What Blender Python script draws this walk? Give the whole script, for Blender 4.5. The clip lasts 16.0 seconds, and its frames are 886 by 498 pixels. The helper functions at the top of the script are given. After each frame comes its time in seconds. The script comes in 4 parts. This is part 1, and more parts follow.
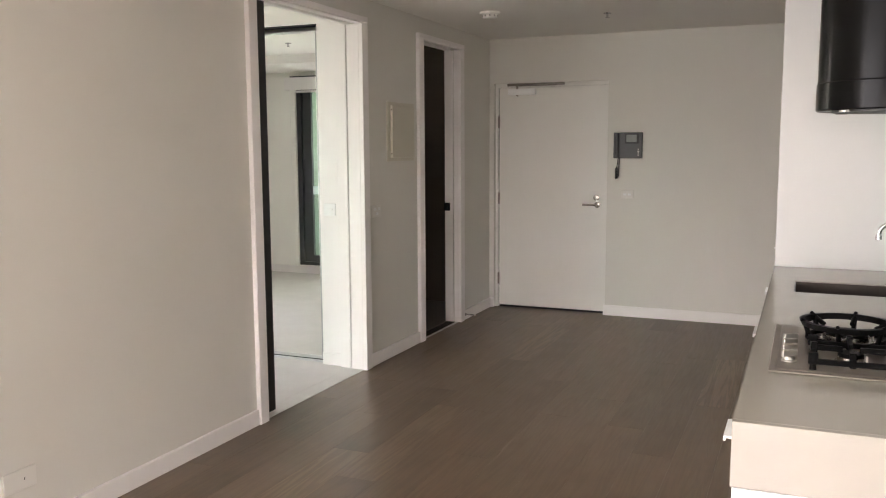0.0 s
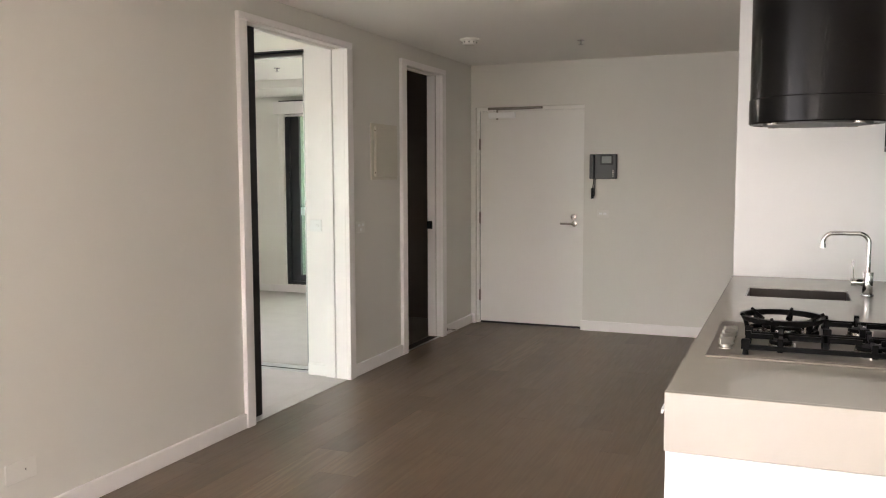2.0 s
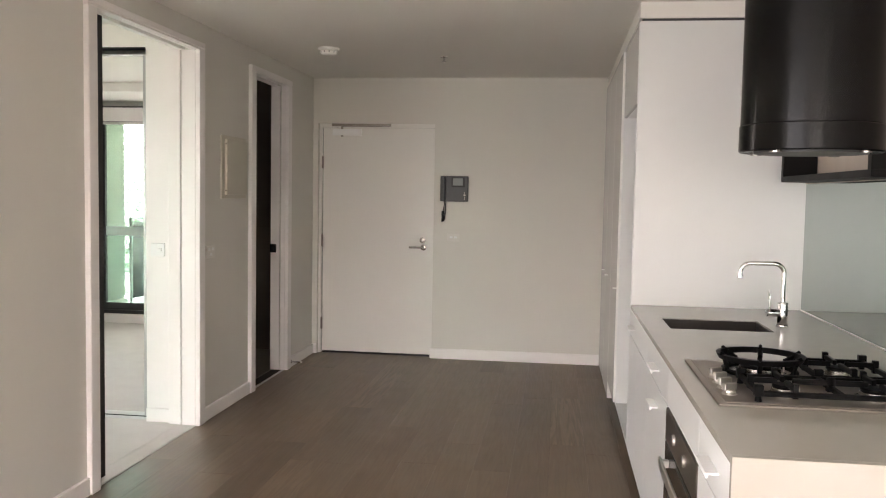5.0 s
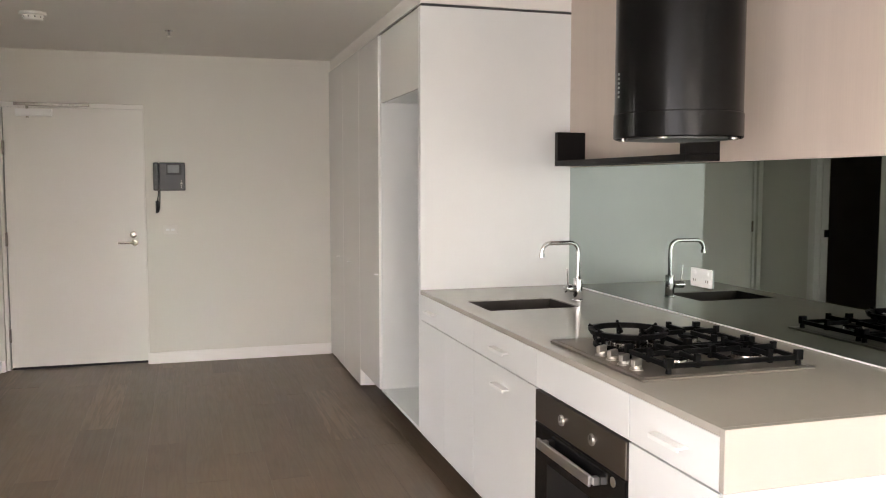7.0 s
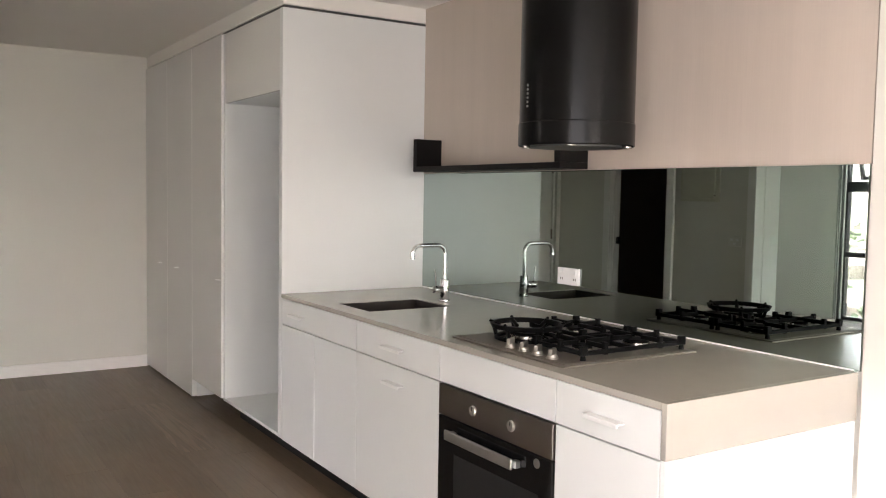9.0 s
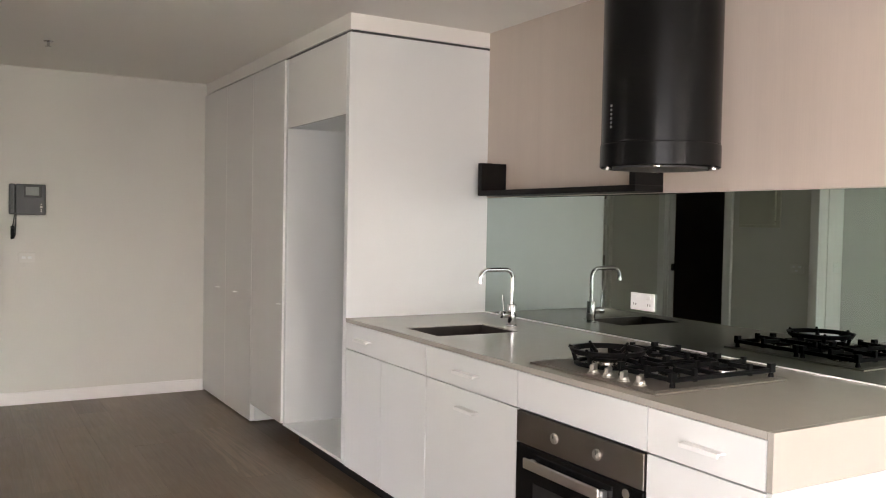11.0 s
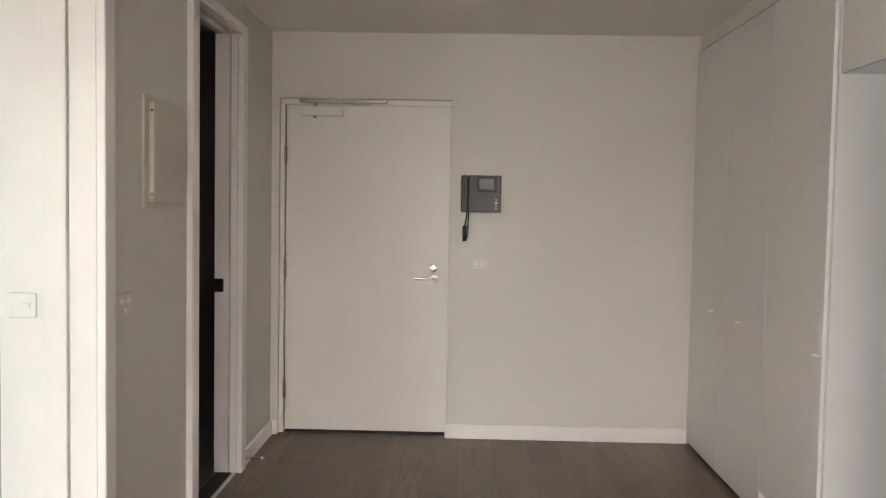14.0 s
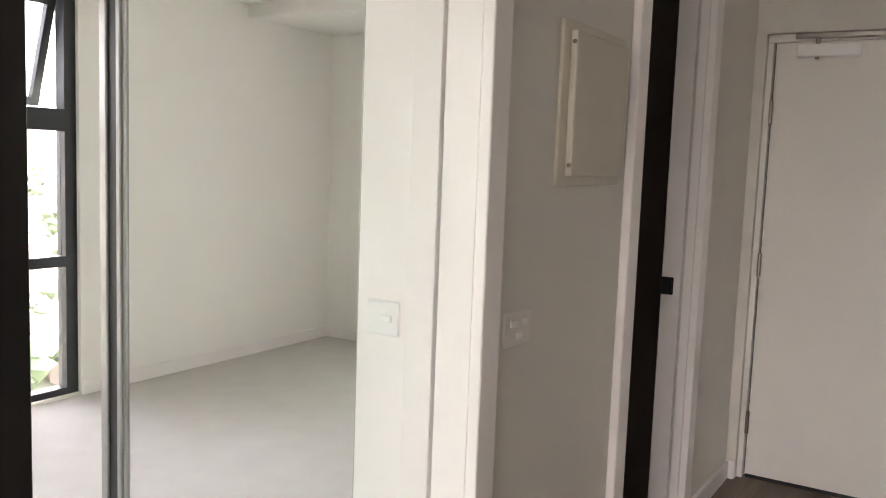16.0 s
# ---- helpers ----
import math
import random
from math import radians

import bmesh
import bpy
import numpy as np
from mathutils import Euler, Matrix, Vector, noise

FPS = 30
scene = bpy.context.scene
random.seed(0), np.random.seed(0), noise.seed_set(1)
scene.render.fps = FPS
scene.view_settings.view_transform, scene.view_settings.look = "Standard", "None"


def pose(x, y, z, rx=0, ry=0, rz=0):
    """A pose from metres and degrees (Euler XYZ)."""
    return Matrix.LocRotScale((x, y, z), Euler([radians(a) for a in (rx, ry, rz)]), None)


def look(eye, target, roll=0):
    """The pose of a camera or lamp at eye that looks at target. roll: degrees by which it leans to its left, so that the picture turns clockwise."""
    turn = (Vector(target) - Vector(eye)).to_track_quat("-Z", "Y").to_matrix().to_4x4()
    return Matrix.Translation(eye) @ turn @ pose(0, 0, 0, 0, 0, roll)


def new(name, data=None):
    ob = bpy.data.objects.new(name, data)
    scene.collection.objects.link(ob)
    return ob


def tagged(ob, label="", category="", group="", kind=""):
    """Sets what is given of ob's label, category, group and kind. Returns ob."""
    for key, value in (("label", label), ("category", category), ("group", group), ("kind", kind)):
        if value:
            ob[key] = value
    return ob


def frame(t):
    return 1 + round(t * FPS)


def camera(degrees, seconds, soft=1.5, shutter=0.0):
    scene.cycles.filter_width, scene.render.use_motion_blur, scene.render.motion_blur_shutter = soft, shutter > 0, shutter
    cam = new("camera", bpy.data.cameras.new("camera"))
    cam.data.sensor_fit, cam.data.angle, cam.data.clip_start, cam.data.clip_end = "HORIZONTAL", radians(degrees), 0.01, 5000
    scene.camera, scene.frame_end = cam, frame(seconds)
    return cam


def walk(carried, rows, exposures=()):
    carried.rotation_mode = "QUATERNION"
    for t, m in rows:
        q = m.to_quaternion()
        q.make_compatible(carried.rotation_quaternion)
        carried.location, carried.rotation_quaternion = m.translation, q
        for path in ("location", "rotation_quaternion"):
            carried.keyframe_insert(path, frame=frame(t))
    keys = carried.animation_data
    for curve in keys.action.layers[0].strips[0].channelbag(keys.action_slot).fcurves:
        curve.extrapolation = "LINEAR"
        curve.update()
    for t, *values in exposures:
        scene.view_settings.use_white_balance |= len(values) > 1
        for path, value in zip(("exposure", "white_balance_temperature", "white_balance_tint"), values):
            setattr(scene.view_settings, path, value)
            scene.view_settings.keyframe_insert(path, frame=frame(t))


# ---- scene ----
cam = camera(55.0, 16.0, soft=1.1)
# seconds, x, y, z, and turns in degrees
PATH = [
    (0, (2.805, 0.248, 1.545), (2.027, 2.075, 1.305), -0.3),
    (0.5, (2.869, 0.155, 1.531), (2.138, 2.002, 1.301), -0.3),
    (1, (2.923, 0.073, 1.512), (2.19, 1.92, 1.289), -0.1),
    (1.5, (2.951, 0.034, 1.497), (2.19, 1.871, 1.286), 0.0),
    (2, (2.965, 0.013, 1.485), (2.209, 1.857, 1.308), -0.2),
    (2.5, (2.977, 0.008, 1.475), (2.262, 1.871, 1.334), -0.5),
    (3, (2.972, 0.008, 1.46), (2.291, 1.886, 1.347), -0.1),
    (5.5, (2.054, 0.405, 1.497), (1.964, 2.398, 1.364), 1.1),
    (6, (1.863, 0.483, 1.493), (1.987, 2.474, 1.358), 0.9),
    (6.5, (1.623, 0.491, 1.51), (2.01, 2.448, 1.366), 0.2),
    (7, (1.463, 0.556, 1.499), (2.04, 2.464, 1.342), -0.0),
    (7.5, (1.298, 0.703, 1.501), (2.095, 2.53, 1.339), -0.1),
    (8, (1.179, 0.736, 1.495), (2.15, 2.476, 1.325), 0.2),
    (10.5, (0.781, 0.608, 1.422), (1.881, 2.277, 1.339), 0.9),
    (11, (0.856, 0.811, 1.439), (1.855, 2.542, 1.374), 1.1),
    (11.5, (0.973, 1.087, 1.479), (1.786, 2.913, 1.422), 0.7),
    (12, (0.993, 1.335, 1.472), (1.63, 3.229, 1.401), 0.3),
    (12.5, (1.005, 1.643, 1.491), (1.495, 3.582, 1.433), 0.2),
    (13, (1.077, 1.942, 1.468), (1.409, 3.913, 1.416), 0.7),
    (13.5, (1.195, 2.268, 1.482), (1.319, 4.263, 1.42), 0.8),
    (14, (1.226, 2.583, 1.467), (1.183, 4.58, 1.365), 1.0),
    (14.5, (1.195, 2.903, 1.48), (0.953, 4.883, 1.337), 1.3),
    (15, (1.164, 3.232, 1.475), (0.621, 5.15, 1.312), 1.7),
    (15.5, (1.102, 3.495, 1.49), (0.271, 5.305, 1.305), 2.1),
    (16, (0.951, 3.731, 1.498), (-0.097, 5.421, 1.286), 2.1),
]
walk(cam, [(t, look(eye, target, roll)) for t, eye, target, roll in PATH], [(0.0, 5.03, 6570, 19.5), (3.0, 5.0, 6600, 19), (5.5, 5.15, 6650, 19.5), (6.5, 5.28, 6620, 19), (8.0, 5.18, 6600, 18.5), (10.5, 4.98, 6580, 18.5), (11.5, 5.36, 6600, 19.5), (12.0, 5.43, 6620, 19.5), (13.0, 5.12, 6600, 19), (14.0, 5.1, 6620, 20.5), (15.0, 5.17, 6560, 21.5), (16.0, 5.0, 6530, 21)])
SKY, LIVING_W, SIDE_W = 0.115, 1.2, 8.6

# ---- world and large lights ----
world = bpy.data.worlds.new("overcast_sky")
scene.world = world
world.use_nodes = True
wn, wl = world.node_tree.nodes, world.node_tree.links
sky = wn.new("ShaderNodeTexSky")
sky.sky_type, sky.sun_disc = "NISHITA", False
sky.sun_elevation, sky.sun_rotation = radians(48), radians(200)
sky.air_density, sky.dust_density, sky.ozone_density = 1.0, 3.0, 1.0
pale = wn.new("ShaderNodeHueSaturation")
pale.inputs["Saturation"].default_value = 0.3
wl.new(sky.outputs[0], pale.inputs["Color"])
wl.new(pale.outputs[0], wn["Background"].inputs[0])
wn["Background"].inputs[1].default_value = SKY

sun = new("sun", bpy.data.lights.new("sun", "SUN"))
sun.data.energy, sun.data.angle, sun.data.color = 0.6, radians(25), (1.0, 0.95, 0.88)
sun.matrix_world = look((0, 0, 40), (5, 20, 0))


def window_lamp(name, where, target, width, height, watts, color):
    """The sky's light in the opening of a window."""
    lamp = new(name, bpy.data.lights.new(name, "AREA"))
    lamp.data.shape, lamp.data.size, lamp.data.size_y = "RECTANGLE", width, height
    lamp.data.energy, lamp.data.color = watts, color
    lamp.matrix_world = look(where, target)


# added lamp behind the camera, set far back to even out the light
window_lamp("added_back_light", (1.78, -6.44, 1.25), (1.78, 0, 1.25), 3.0, 2.1, LIVING_W, (0.96, 0.962, 0.945))
# added lamp: lights the kitchen fronts from an unseen part of the left wall
window_lamp("added_side_light", (-0.03, -1.8, 1.2), (3, -1.8, 1.2), 4.7, 2.1, SIDE_W, (0.96, 0.962, 0.945))

window_lamp("bedroom_door_light", (-1.44, 1.70, 1.2), (-1.44, 5, 1.2), 0.9, 1.9, 0.6, (1.0, 0.95, 0.93))

# ---- helpers of this scene ----


def bx(bm, x0, x1, y0, y1, z0, z1, bevel=0.0, seg=1):
    m = Matrix.Translation(((x0 + x1) / 2, (y0 + y1) / 2, (z0 + z1) / 2)) @ Matrix.Diagonal((abs(x1 - x0), abs(y1 - y0), abs(z1 - z0), 1))
    made = bmesh.ops.create_cube(bm, size=1.0, matrix=m)["verts"]
    if bevel:
        edges = list({e for v in made for e in v.link_edges})
        bmesh.ops.bevel(bm, geom=edges, offset=bevel, segments=seg, affect="EDGES", profile=0.5)
    return bm


def box(x0, x1, y0, y1, z0, z1, bevel=0.0, seg=1):
    return bx(bmesh.new(), x0, x1, y0, y1, z0, z1, bevel, seg)


def boxes(*rows):
    bm = bmesh.new()
    for r in rows:
        bx(bm, *r)
    return bm


def cyl(bm, p, q, r, seg=24, r2=None, bevel=0.0):
    """A round bar from p to q."""
    p, q = Vector(p), Vector(q)
    turn = (q - p).to_track_quat("Z", "Y").to_matrix().to_4x4()
    m = Matrix.Translation((p + q) / 2) @ turn
    made = bmesh.ops.create_cone(bm, cap_ends=True, segments=seg, radius1=r, radius2=r if r2 is None else r2, depth=(q - p).length, matrix=m)["verts"]
    if bevel:
        rims = [e for e in {e for v in made for e in v.link_edges} if any(len(f.verts) > 4 for f in e.link_faces)]
        bmesh.ops.bevel(bm, geom=rims, offset=bevel, segments=2, affect="EDGES", profile=0.5)
    return bm


def lathe(profile, centre, seg=40):
    """Turns a profile of (radius, height) about the upright axis at centre."""
    bm = bmesh.new()
    rings = []
    for r, h in profile:
        rings.append([bm.verts.new((centre[0] + r * math.cos(2 * math.pi * k / seg), centre[1] + r * math.sin(2 * math.pi * k / seg), centre[2] + h)) for k in range(seg)])
    for a, b in zip(rings, rings[1:]):
        for k in range(seg):
            bm.faces.new((a[k], a[(k + 1) % seg], b[(k + 1) % seg], b[k]))
    bm.faces.new(rings[0][::-1])
    bm.faces.new(rings[-1])
    bmesh.ops.recalc_face_normals(bm, faces=bm.faces)
    return bm


def tube(points, r, seg=12):
    """A round pipe along points."""
    bm = bmesh.new()
    pts = [Vector(p) for p in points]
    rings, up = [], Vector((0.13, 0.97, 0.2)).normalized()
    for i, p in enumerate(pts):
        d = (pts[min(i + 1, len(pts) - 1)] - pts[max(i - 1, 0)]).normalized()
        a = d.cross(up).normalized()
        b = d.cross(a).normalized()
        rings.append([bm.verts.new(p + r * (a * math.cos(2 * math.pi * k / seg) + b * math.sin(2 * math.pi * k / seg))) for k in range(seg)])
    for s, t in zip(rings, rings[1:]):
        for k in range(seg):
            bm.faces.new((s[k], s[(k + 1) % seg], t[(k + 1) % seg], t[k]))
    bm.faces.new(rings[0][::-1])
    bm.faces.new(rings[-1])
    bmesh.ops.recalc_face_normals(bm, faces=bm.faces)
    return bm


def part(name, bm, material, parent=None, label="", smooth=False):
    """Links a bmesh, drawn in the world's metres, as one mesh under a thing or a part."""
    me = bpy.data.meshes.new(name)
    if smooth:
        for f in bm.faces:
            f.smooth = True
        for e in bm.edges:
            if len(e.link_faces) == 2 and e.calc_face_angle(0) > 0.6:
                e.smooth = False
    bm.to_mesh(me)
    bm.free()
    me.materials.append(material)
    ob = new(name, me)
    if parent is not None:
        ob.parent = parent
        if parent.type == "EMPTY":
            ob.matrix_parent_inverse = Matrix.Translation(parent.location).inverted()
    if label:
        ob["label"] = label
    return ob


def thing(name, at, label, category, group=""):
    ob = new(name)
    ob.location, ob.empty_display_size = at, 0.05
    return tagged(ob, label, category, group)


def sheet(axis, d0, d1, us, vs, holes):
    """A slab or wall in one piece, square to axis, from d0 to d1, cut along us and vs; holes are cells (i, j) left open."""
    bm = bmesh.new()
    made = {}
    def vert(i, j, k):
        if (i, j, k) not in made:
            p = [us[i], vs[j]]
            p.insert(axis, (d0, d1)[k])
            made[i, j, k] = bm.verts.new(p)
        return made[i, j, k]
    full = {(i, j) for i in range(len(us) - 1) for j in range(len(vs) - 1)} - set(holes)
    for i, j in full:
        for k in (0, 1):
            bm.faces.new([vert(*c, k) for c in ((i, j), (i + 1, j), (i + 1, j + 1), (i, j + 1))])
        for (p, q), n in ((((i, j), (i + 1, j)), (i, j - 1)), (((i + 1, j), (i + 1, j + 1)), (i + 1, j)), (((i + 1, j + 1), (i, j + 1)), (i, j + 1)), (((i, j + 1), (i, j)), (i - 1, j))):
            if n not in full:
                bm.faces.new((vert(*p, 0), vert(*q, 0), vert(*q, 1), vert(*p, 1)))
    bmesh.ops.recalc_face_normals(bm, faces=bm.faces)
    return bm


def structure(name, bm, material, label, category):
    return tagged(part(name, bm, material), label, category, kind="structure")


# ---- materials ----


def plain(name, color, rough, spread=0.04, scale=3.0, grain=0.02, grain_scale=180.0, metal=0.0, bump=0.05, coat=0.0, stretch=(1, 1, 1), island=False, spec=0.5):
    """A painted, stone or metal surface: broad clouding, fine grain and a little relief."""
    mat = bpy.data.materials.new(name)
    mat.use_nodes = True
    n, l = mat.node_tree.nodes, mat.node_tree.links
    b = n["Principled BSDF"]
    co = n.new("ShaderNodeTexCoord")
    mp = n.new("ShaderNodeMapping")
    mp.inputs["Scale"].default_value = stretch
    l.new(co.outputs["Object"], mp.inputs[0])
    broad, fine = n.new("ShaderNodeTexNoise"), n.new("ShaderNodeTexNoise")
    broad.inputs["Scale"].default_value, broad.inputs["Detail"].default_value = scale, 4
    fine.inputs["Scale"].default_value, fine.inputs["Detail"].default_value = grain_scale, 2
    for t in (broad, fine):
        l.new(mp.outputs[0], t.inputs["Vector"])
    a = n.new("ShaderNodeMath")
    a.operation = "MULTIPLY_ADD"
    a.inputs[1].default_value, a.inputs[2].default_value = spread * 2, 1 - spread
    l.new(broad.outputs[0], a.inputs[0])
    c = n.new("ShaderNodeMath")
    c.operation = "MULTIPLY_ADD"
    c.inputs[1].default_value = grain * 2
    l.new(fine.outputs[0], c.inputs[0])
    l.new(a.outputs[0], c.inputs[2])
    hsv = n.new("ShaderNodeHueSaturation")
    hsv.inputs["Color"].default_value = (*color, 1)
    l.new(c.outputs[0], hsv.inputs["Value"])
    l.new(hsv.outputs[0], b.inputs["Base Color"])
    r = n.new("ShaderNodeMath")
    r.operation = "MULTIPLY_ADD"
    r.inputs[1].default_value, r.inputs[2].default_value = 0.15 * rough, rough * 0.92
    l.new(broad.outputs[0], r.inputs[0])
    l.new(r.outputs[0], b.inputs["Roughness"])
    b.inputs["Metallic"].default_value = metal
    b.inputs["Specular IOR Level"].default_value = spec
    b.inputs["Coat Weight"].default_value = coat
    if bump:
        bp = n.new("ShaderNodeBump")
        bp.inputs["Strength"].default_value, bp.inputs["Distance"].default_value = bump, 0.002
        l.new(fine.outputs[0], bp.inputs["Height"])
        l.new(bp.outputs[0], b.inputs["Normal"])
    return mat


def mirror_mat(name, color, rough=0.015):
    mat = bpy.data.materials.new(name)
    mat.use_nodes = True
    b = mat.node_tree.nodes["Principled BSDF"]
    b.inputs["Base Color"].default_value, b.inputs["Metallic"].default_value, b.inputs["Roughness"].default_value = (*color, 1), 1.0, rough
    return mat


def glass_mat(name, color):
    mat = bpy.data.materials.new(name)
    mat.use_nodes = True
    n, l = mat.node_tree.nodes, mat.node_tree.links
    n.remove(n["Principled BSDF"])
    clear, gloss, mix, fr = n.new("ShaderNodeBsdfTransparent"), n.new("ShaderNodeBsdfGlossy"), n.new("ShaderNodeMixShader"), n.new("ShaderNodeFresnel")
    clear.inputs[0].default_value = (*color, 1)
    gloss.inputs["Roughness"].default_value = 0.02
    fr.inputs[0].default_value = 1.45
    l.new(fr.outputs[0], mix.inputs[0])
    l.new(clear.outputs[0], mix.inputs[1])
    l.new(gloss.outputs[0], mix.inputs[2])
    l.new(mix.outputs[0], n["Material Output"].inputs[0])
    return mat


def oak_mat():
    """Smoked oak boards with a matt lacquer: long grain, cathedral figure, each board its own tone."""
    mat = bpy.data.materials.new("smoked_oak")
    mat.use_nodes = True
    n, l = mat.node_tree.nodes, mat.node_tree.links
    b = n["Principled BSDF"]
    co, info = n.new("ShaderNodeTexCoord"), n.new("ShaderNodeObjectInfo")
    shift = n.new("ShaderNodeVectorMath")
    shift.operation = "MULTIPLY_ADD"
    shift.inputs[1].default_value = (1, 1, 1)
    move = n.new("ShaderNodeVectorMath")
    move.operation = "SCALE"
    move.inputs[0].default_value = (13.0, 29.0, 7.0)
    l.new(info.outputs["Random"], move.inputs["Scale"])
    l.new(co.outputs["Object"], shift.inputs[0])
    l.new(move.outputs[0], shift.inputs[2])
    mp = n.new("ShaderNodeMapping")
    mp.inputs["Scale"].default_value = (9.0, 0.55, 1.0)
    l.new(shift.outputs[0], mp.inputs[0])
    warp = n.new("ShaderNodeTexNoise")
    warp.inputs["Scale"].default_value, warp.inputs["Detail"].default_value, warp.inputs["Distortion"].default_value = 1.2, 5, 1.0
    l.new(mp.outputs[0], warp.inputs["Vector"])
    rings = n.new("ShaderNodeMath")
    rings.operation = "MULTIPLY"
    rings.inputs[1].default_value = 42.0
    l.new(warp.outputs[0], rings.inputs[0])
    wave = n.new("ShaderNodeMath")
    wave.operation = "SINE"
    l.new(rings.outputs[0], wave.inputs[0])
    mp2 = n.new("ShaderNodeMapping")
    mp2.inputs["Scale"].default_value = (90.0, 4.0, 1.0)
    l.new(shift.outputs[0], mp2.inputs[0])
    pores = n.new("ShaderNodeTexNoise")
    pores.inputs["Scale"].default_value, pores.inputs["Detail"].default_value = 1.0, 3
    l.new(mp2.outputs[0], pores.inputs["Vector"])
    ramp = n.new("ShaderNodeValToRGB")
    ramp.color_ramp.elements[0].color, ramp.color_ramp.elements[0].position = (0.105, 0.073, 0.048, 1), 0.1
    ramp.color_ramp.elements[1].color, ramp.color_ramp.elements[1].position = (0.212, 0.149, 0.098, 1), 0.9
    f1 = n.new("ShaderNodeMath")
    f1.operation = "MULTIPLY_ADD"
    rare = n.new("ShaderNodeMath")
    rare.operation = "POWER"
    rare.inputs[1].default_value = 9.0
    l.new(info.outputs["Random"], rare.inputs[0])
    figure = n.new("ShaderNodeMath")
    figure.operation = "MULTIPLY_ADD"
    figure.inputs[1].default_value, figure.inputs[2].default_value = 0.42, 0.07
    l.new(rare.outputs[0], figure.inputs[0])
    l.new(figure.outputs[0], f1.inputs[1])
    l.new(wave.outputs[0], f1.inputs[0])
    faint = n.new("ShaderNodeMath")
    faint.operation = "MULTIPLY_ADD"
    faint.inputs[1].default_value, faint.inputs[2].default_value = 0.26, 0.37
    l.new(pores.outputs[0], faint.inputs[0])
    l.new(faint.outputs[0], f1.inputs[2])
    f2 = n.new("ShaderNodeMath")
    f2.operation = "MULTIPLY_ADD"
    f2.inputs[1].default_value = 0.45
    l.new(info.outputs["Random"], f2.inputs[0])
    f3 = n.new("ShaderNodeMath")
    f3.operation = "SUBTRACT"
    f3.inputs[1].default_value = 0.50
    l.new(f1.outputs[0], f2.inputs[2])
    cloud = n.new("ShaderNodeTexNoise")
    cloud.inputs["Scale"].default_value, cloud.inputs["Detail"].default_value = 3.2, 5
    l.new(shift.outputs[0], cloud.inputs["Vector"])
    f4 = n.new("ShaderNodeMath")
    f4.operation = "MULTIPLY_ADD"
    f4.inputs[1].default_value = 0.55
    l.new(cloud.outputs[0], f4.inputs[0])
    l.new(f2.outputs[0], f4.inputs[2])
    l.new(f4.outputs[0], f3.inputs[0])
    l.new(f3.outputs[0], ramp.inputs[0])
    l.new(ramp.outputs[0], b.inputs["Base Color"])
    rr = n.new("ShaderNodeMath")
    rr.operation = "MULTIPLY_ADD"
    rr.inputs[1].default_value, rr.inputs[2].default_value = 0.18, 0.27
    l.new(pores.outputs[0], rr.inputs[0])
    l.new(rr.outputs[0], b.inputs["Roughness"])
    bp = n.new("ShaderNodeBump")
    bp.inputs["Strength"].default_value, bp.inputs["Distance"].default_value = 0.12, 0.0015
    l.new(f1.outputs[0], bp.inputs["Height"])
    l.new(bp.outputs[0], b.inputs["Normal"])
    return mat


WALL = plain("wall_paint", (0.69, 0.668, 0.615), 0.55, 0.03, 1.6, 0.012, 260, bump=0.12)
CEIL = plain("ceiling_paint", (0.85, 0.827, 0.78), 0.9, 0.02, 1.2, 0.01, 260, bump=0.06)
TRIM = plain("trim_enamel", (0.86, 0.828, 0.81), 0.35, 0.02, 4, 0.01, 200, bump=0.03)
DOORP = plain("door_paint", (0.80, 0.782, 0.74), 0.4, 0.03, 2.2, 0.015, 150, bump=0.08)
BED_WALL = plain("bedroom_wall_paint", (0.86, 0.845, 0.79), 0.6, 0.03, 1.6, 0.012, 260, bump=0.12)
OAK = oak_mat()
GAP = plain("board_underlay", (0.03, 0.022, 0.016), 0.8, bump=0)
CARPET = plain("carpet_loops", (0.50, 0.48, 0.455), 0.95, 0.10, 5.0, 0.16, 420, bump=0.9, spec=0.1)
LACQ = plain("white_lacquer", (0.755, 0.77, 0.76), 0.30, 0.015, 2.0, 0.006, 90, bump=0.02)
PANTRY = plain("white_gloss_laminate", (0.85, 0.845, 0.82), 0.22, 0.015, 2.0, 0.006, 90, bump=0.02)
HANDLE = plain("white_handle_enamel", (0.84, 0.84, 0.83), 0.3, 0.01, 20, 0.01, 200, bump=0)
STONE = plain("beige_engineered_stone", (0.375, 0.352, 0.313), 0.16, 0.03, 14, 0.05, 700, bump=0.01)
PINK = plain("pale_pink_veneer", (0.50, 0.428, 0.372), 0.42, 0.11, 1.6, 0.05, 40, bump=0.05, stretch=(1, 5, 0.12))
BLACKM = plain("black_powder_coat", (0.007, 0.007, 0.0075), 0.4, 0.1, 9, 0.05, 400, bump=0.05, spec=0.3)
SHELFB = plain("black_oak_laminate", (0.007, 0.006, 0.0055), 0.5, 0.12, 9, 0.05, 200, bump=0.1, spec=0.15)
HOODB = plain("black_satin_enamel", (0.0035, 0.0035, 0.0035), 0.24, 0.05, 5, 0.02, 300, bump=0, spec=0.15)
STEEL = plain("brushed_steel", (0.40, 0.375, 0.345), 0.27, 0.05, 6, 0.08, 300, metal=1.0, bump=0.04, stretch=(1, 12, 1))
DARKSTEEL = plain("dark_brushed_steel", (0.24, 0.21, 0.19), 0.34, 0.05, 6, 0.08, 300, metal=1.0, bump=0.04, stretch=(1, 1, 12))
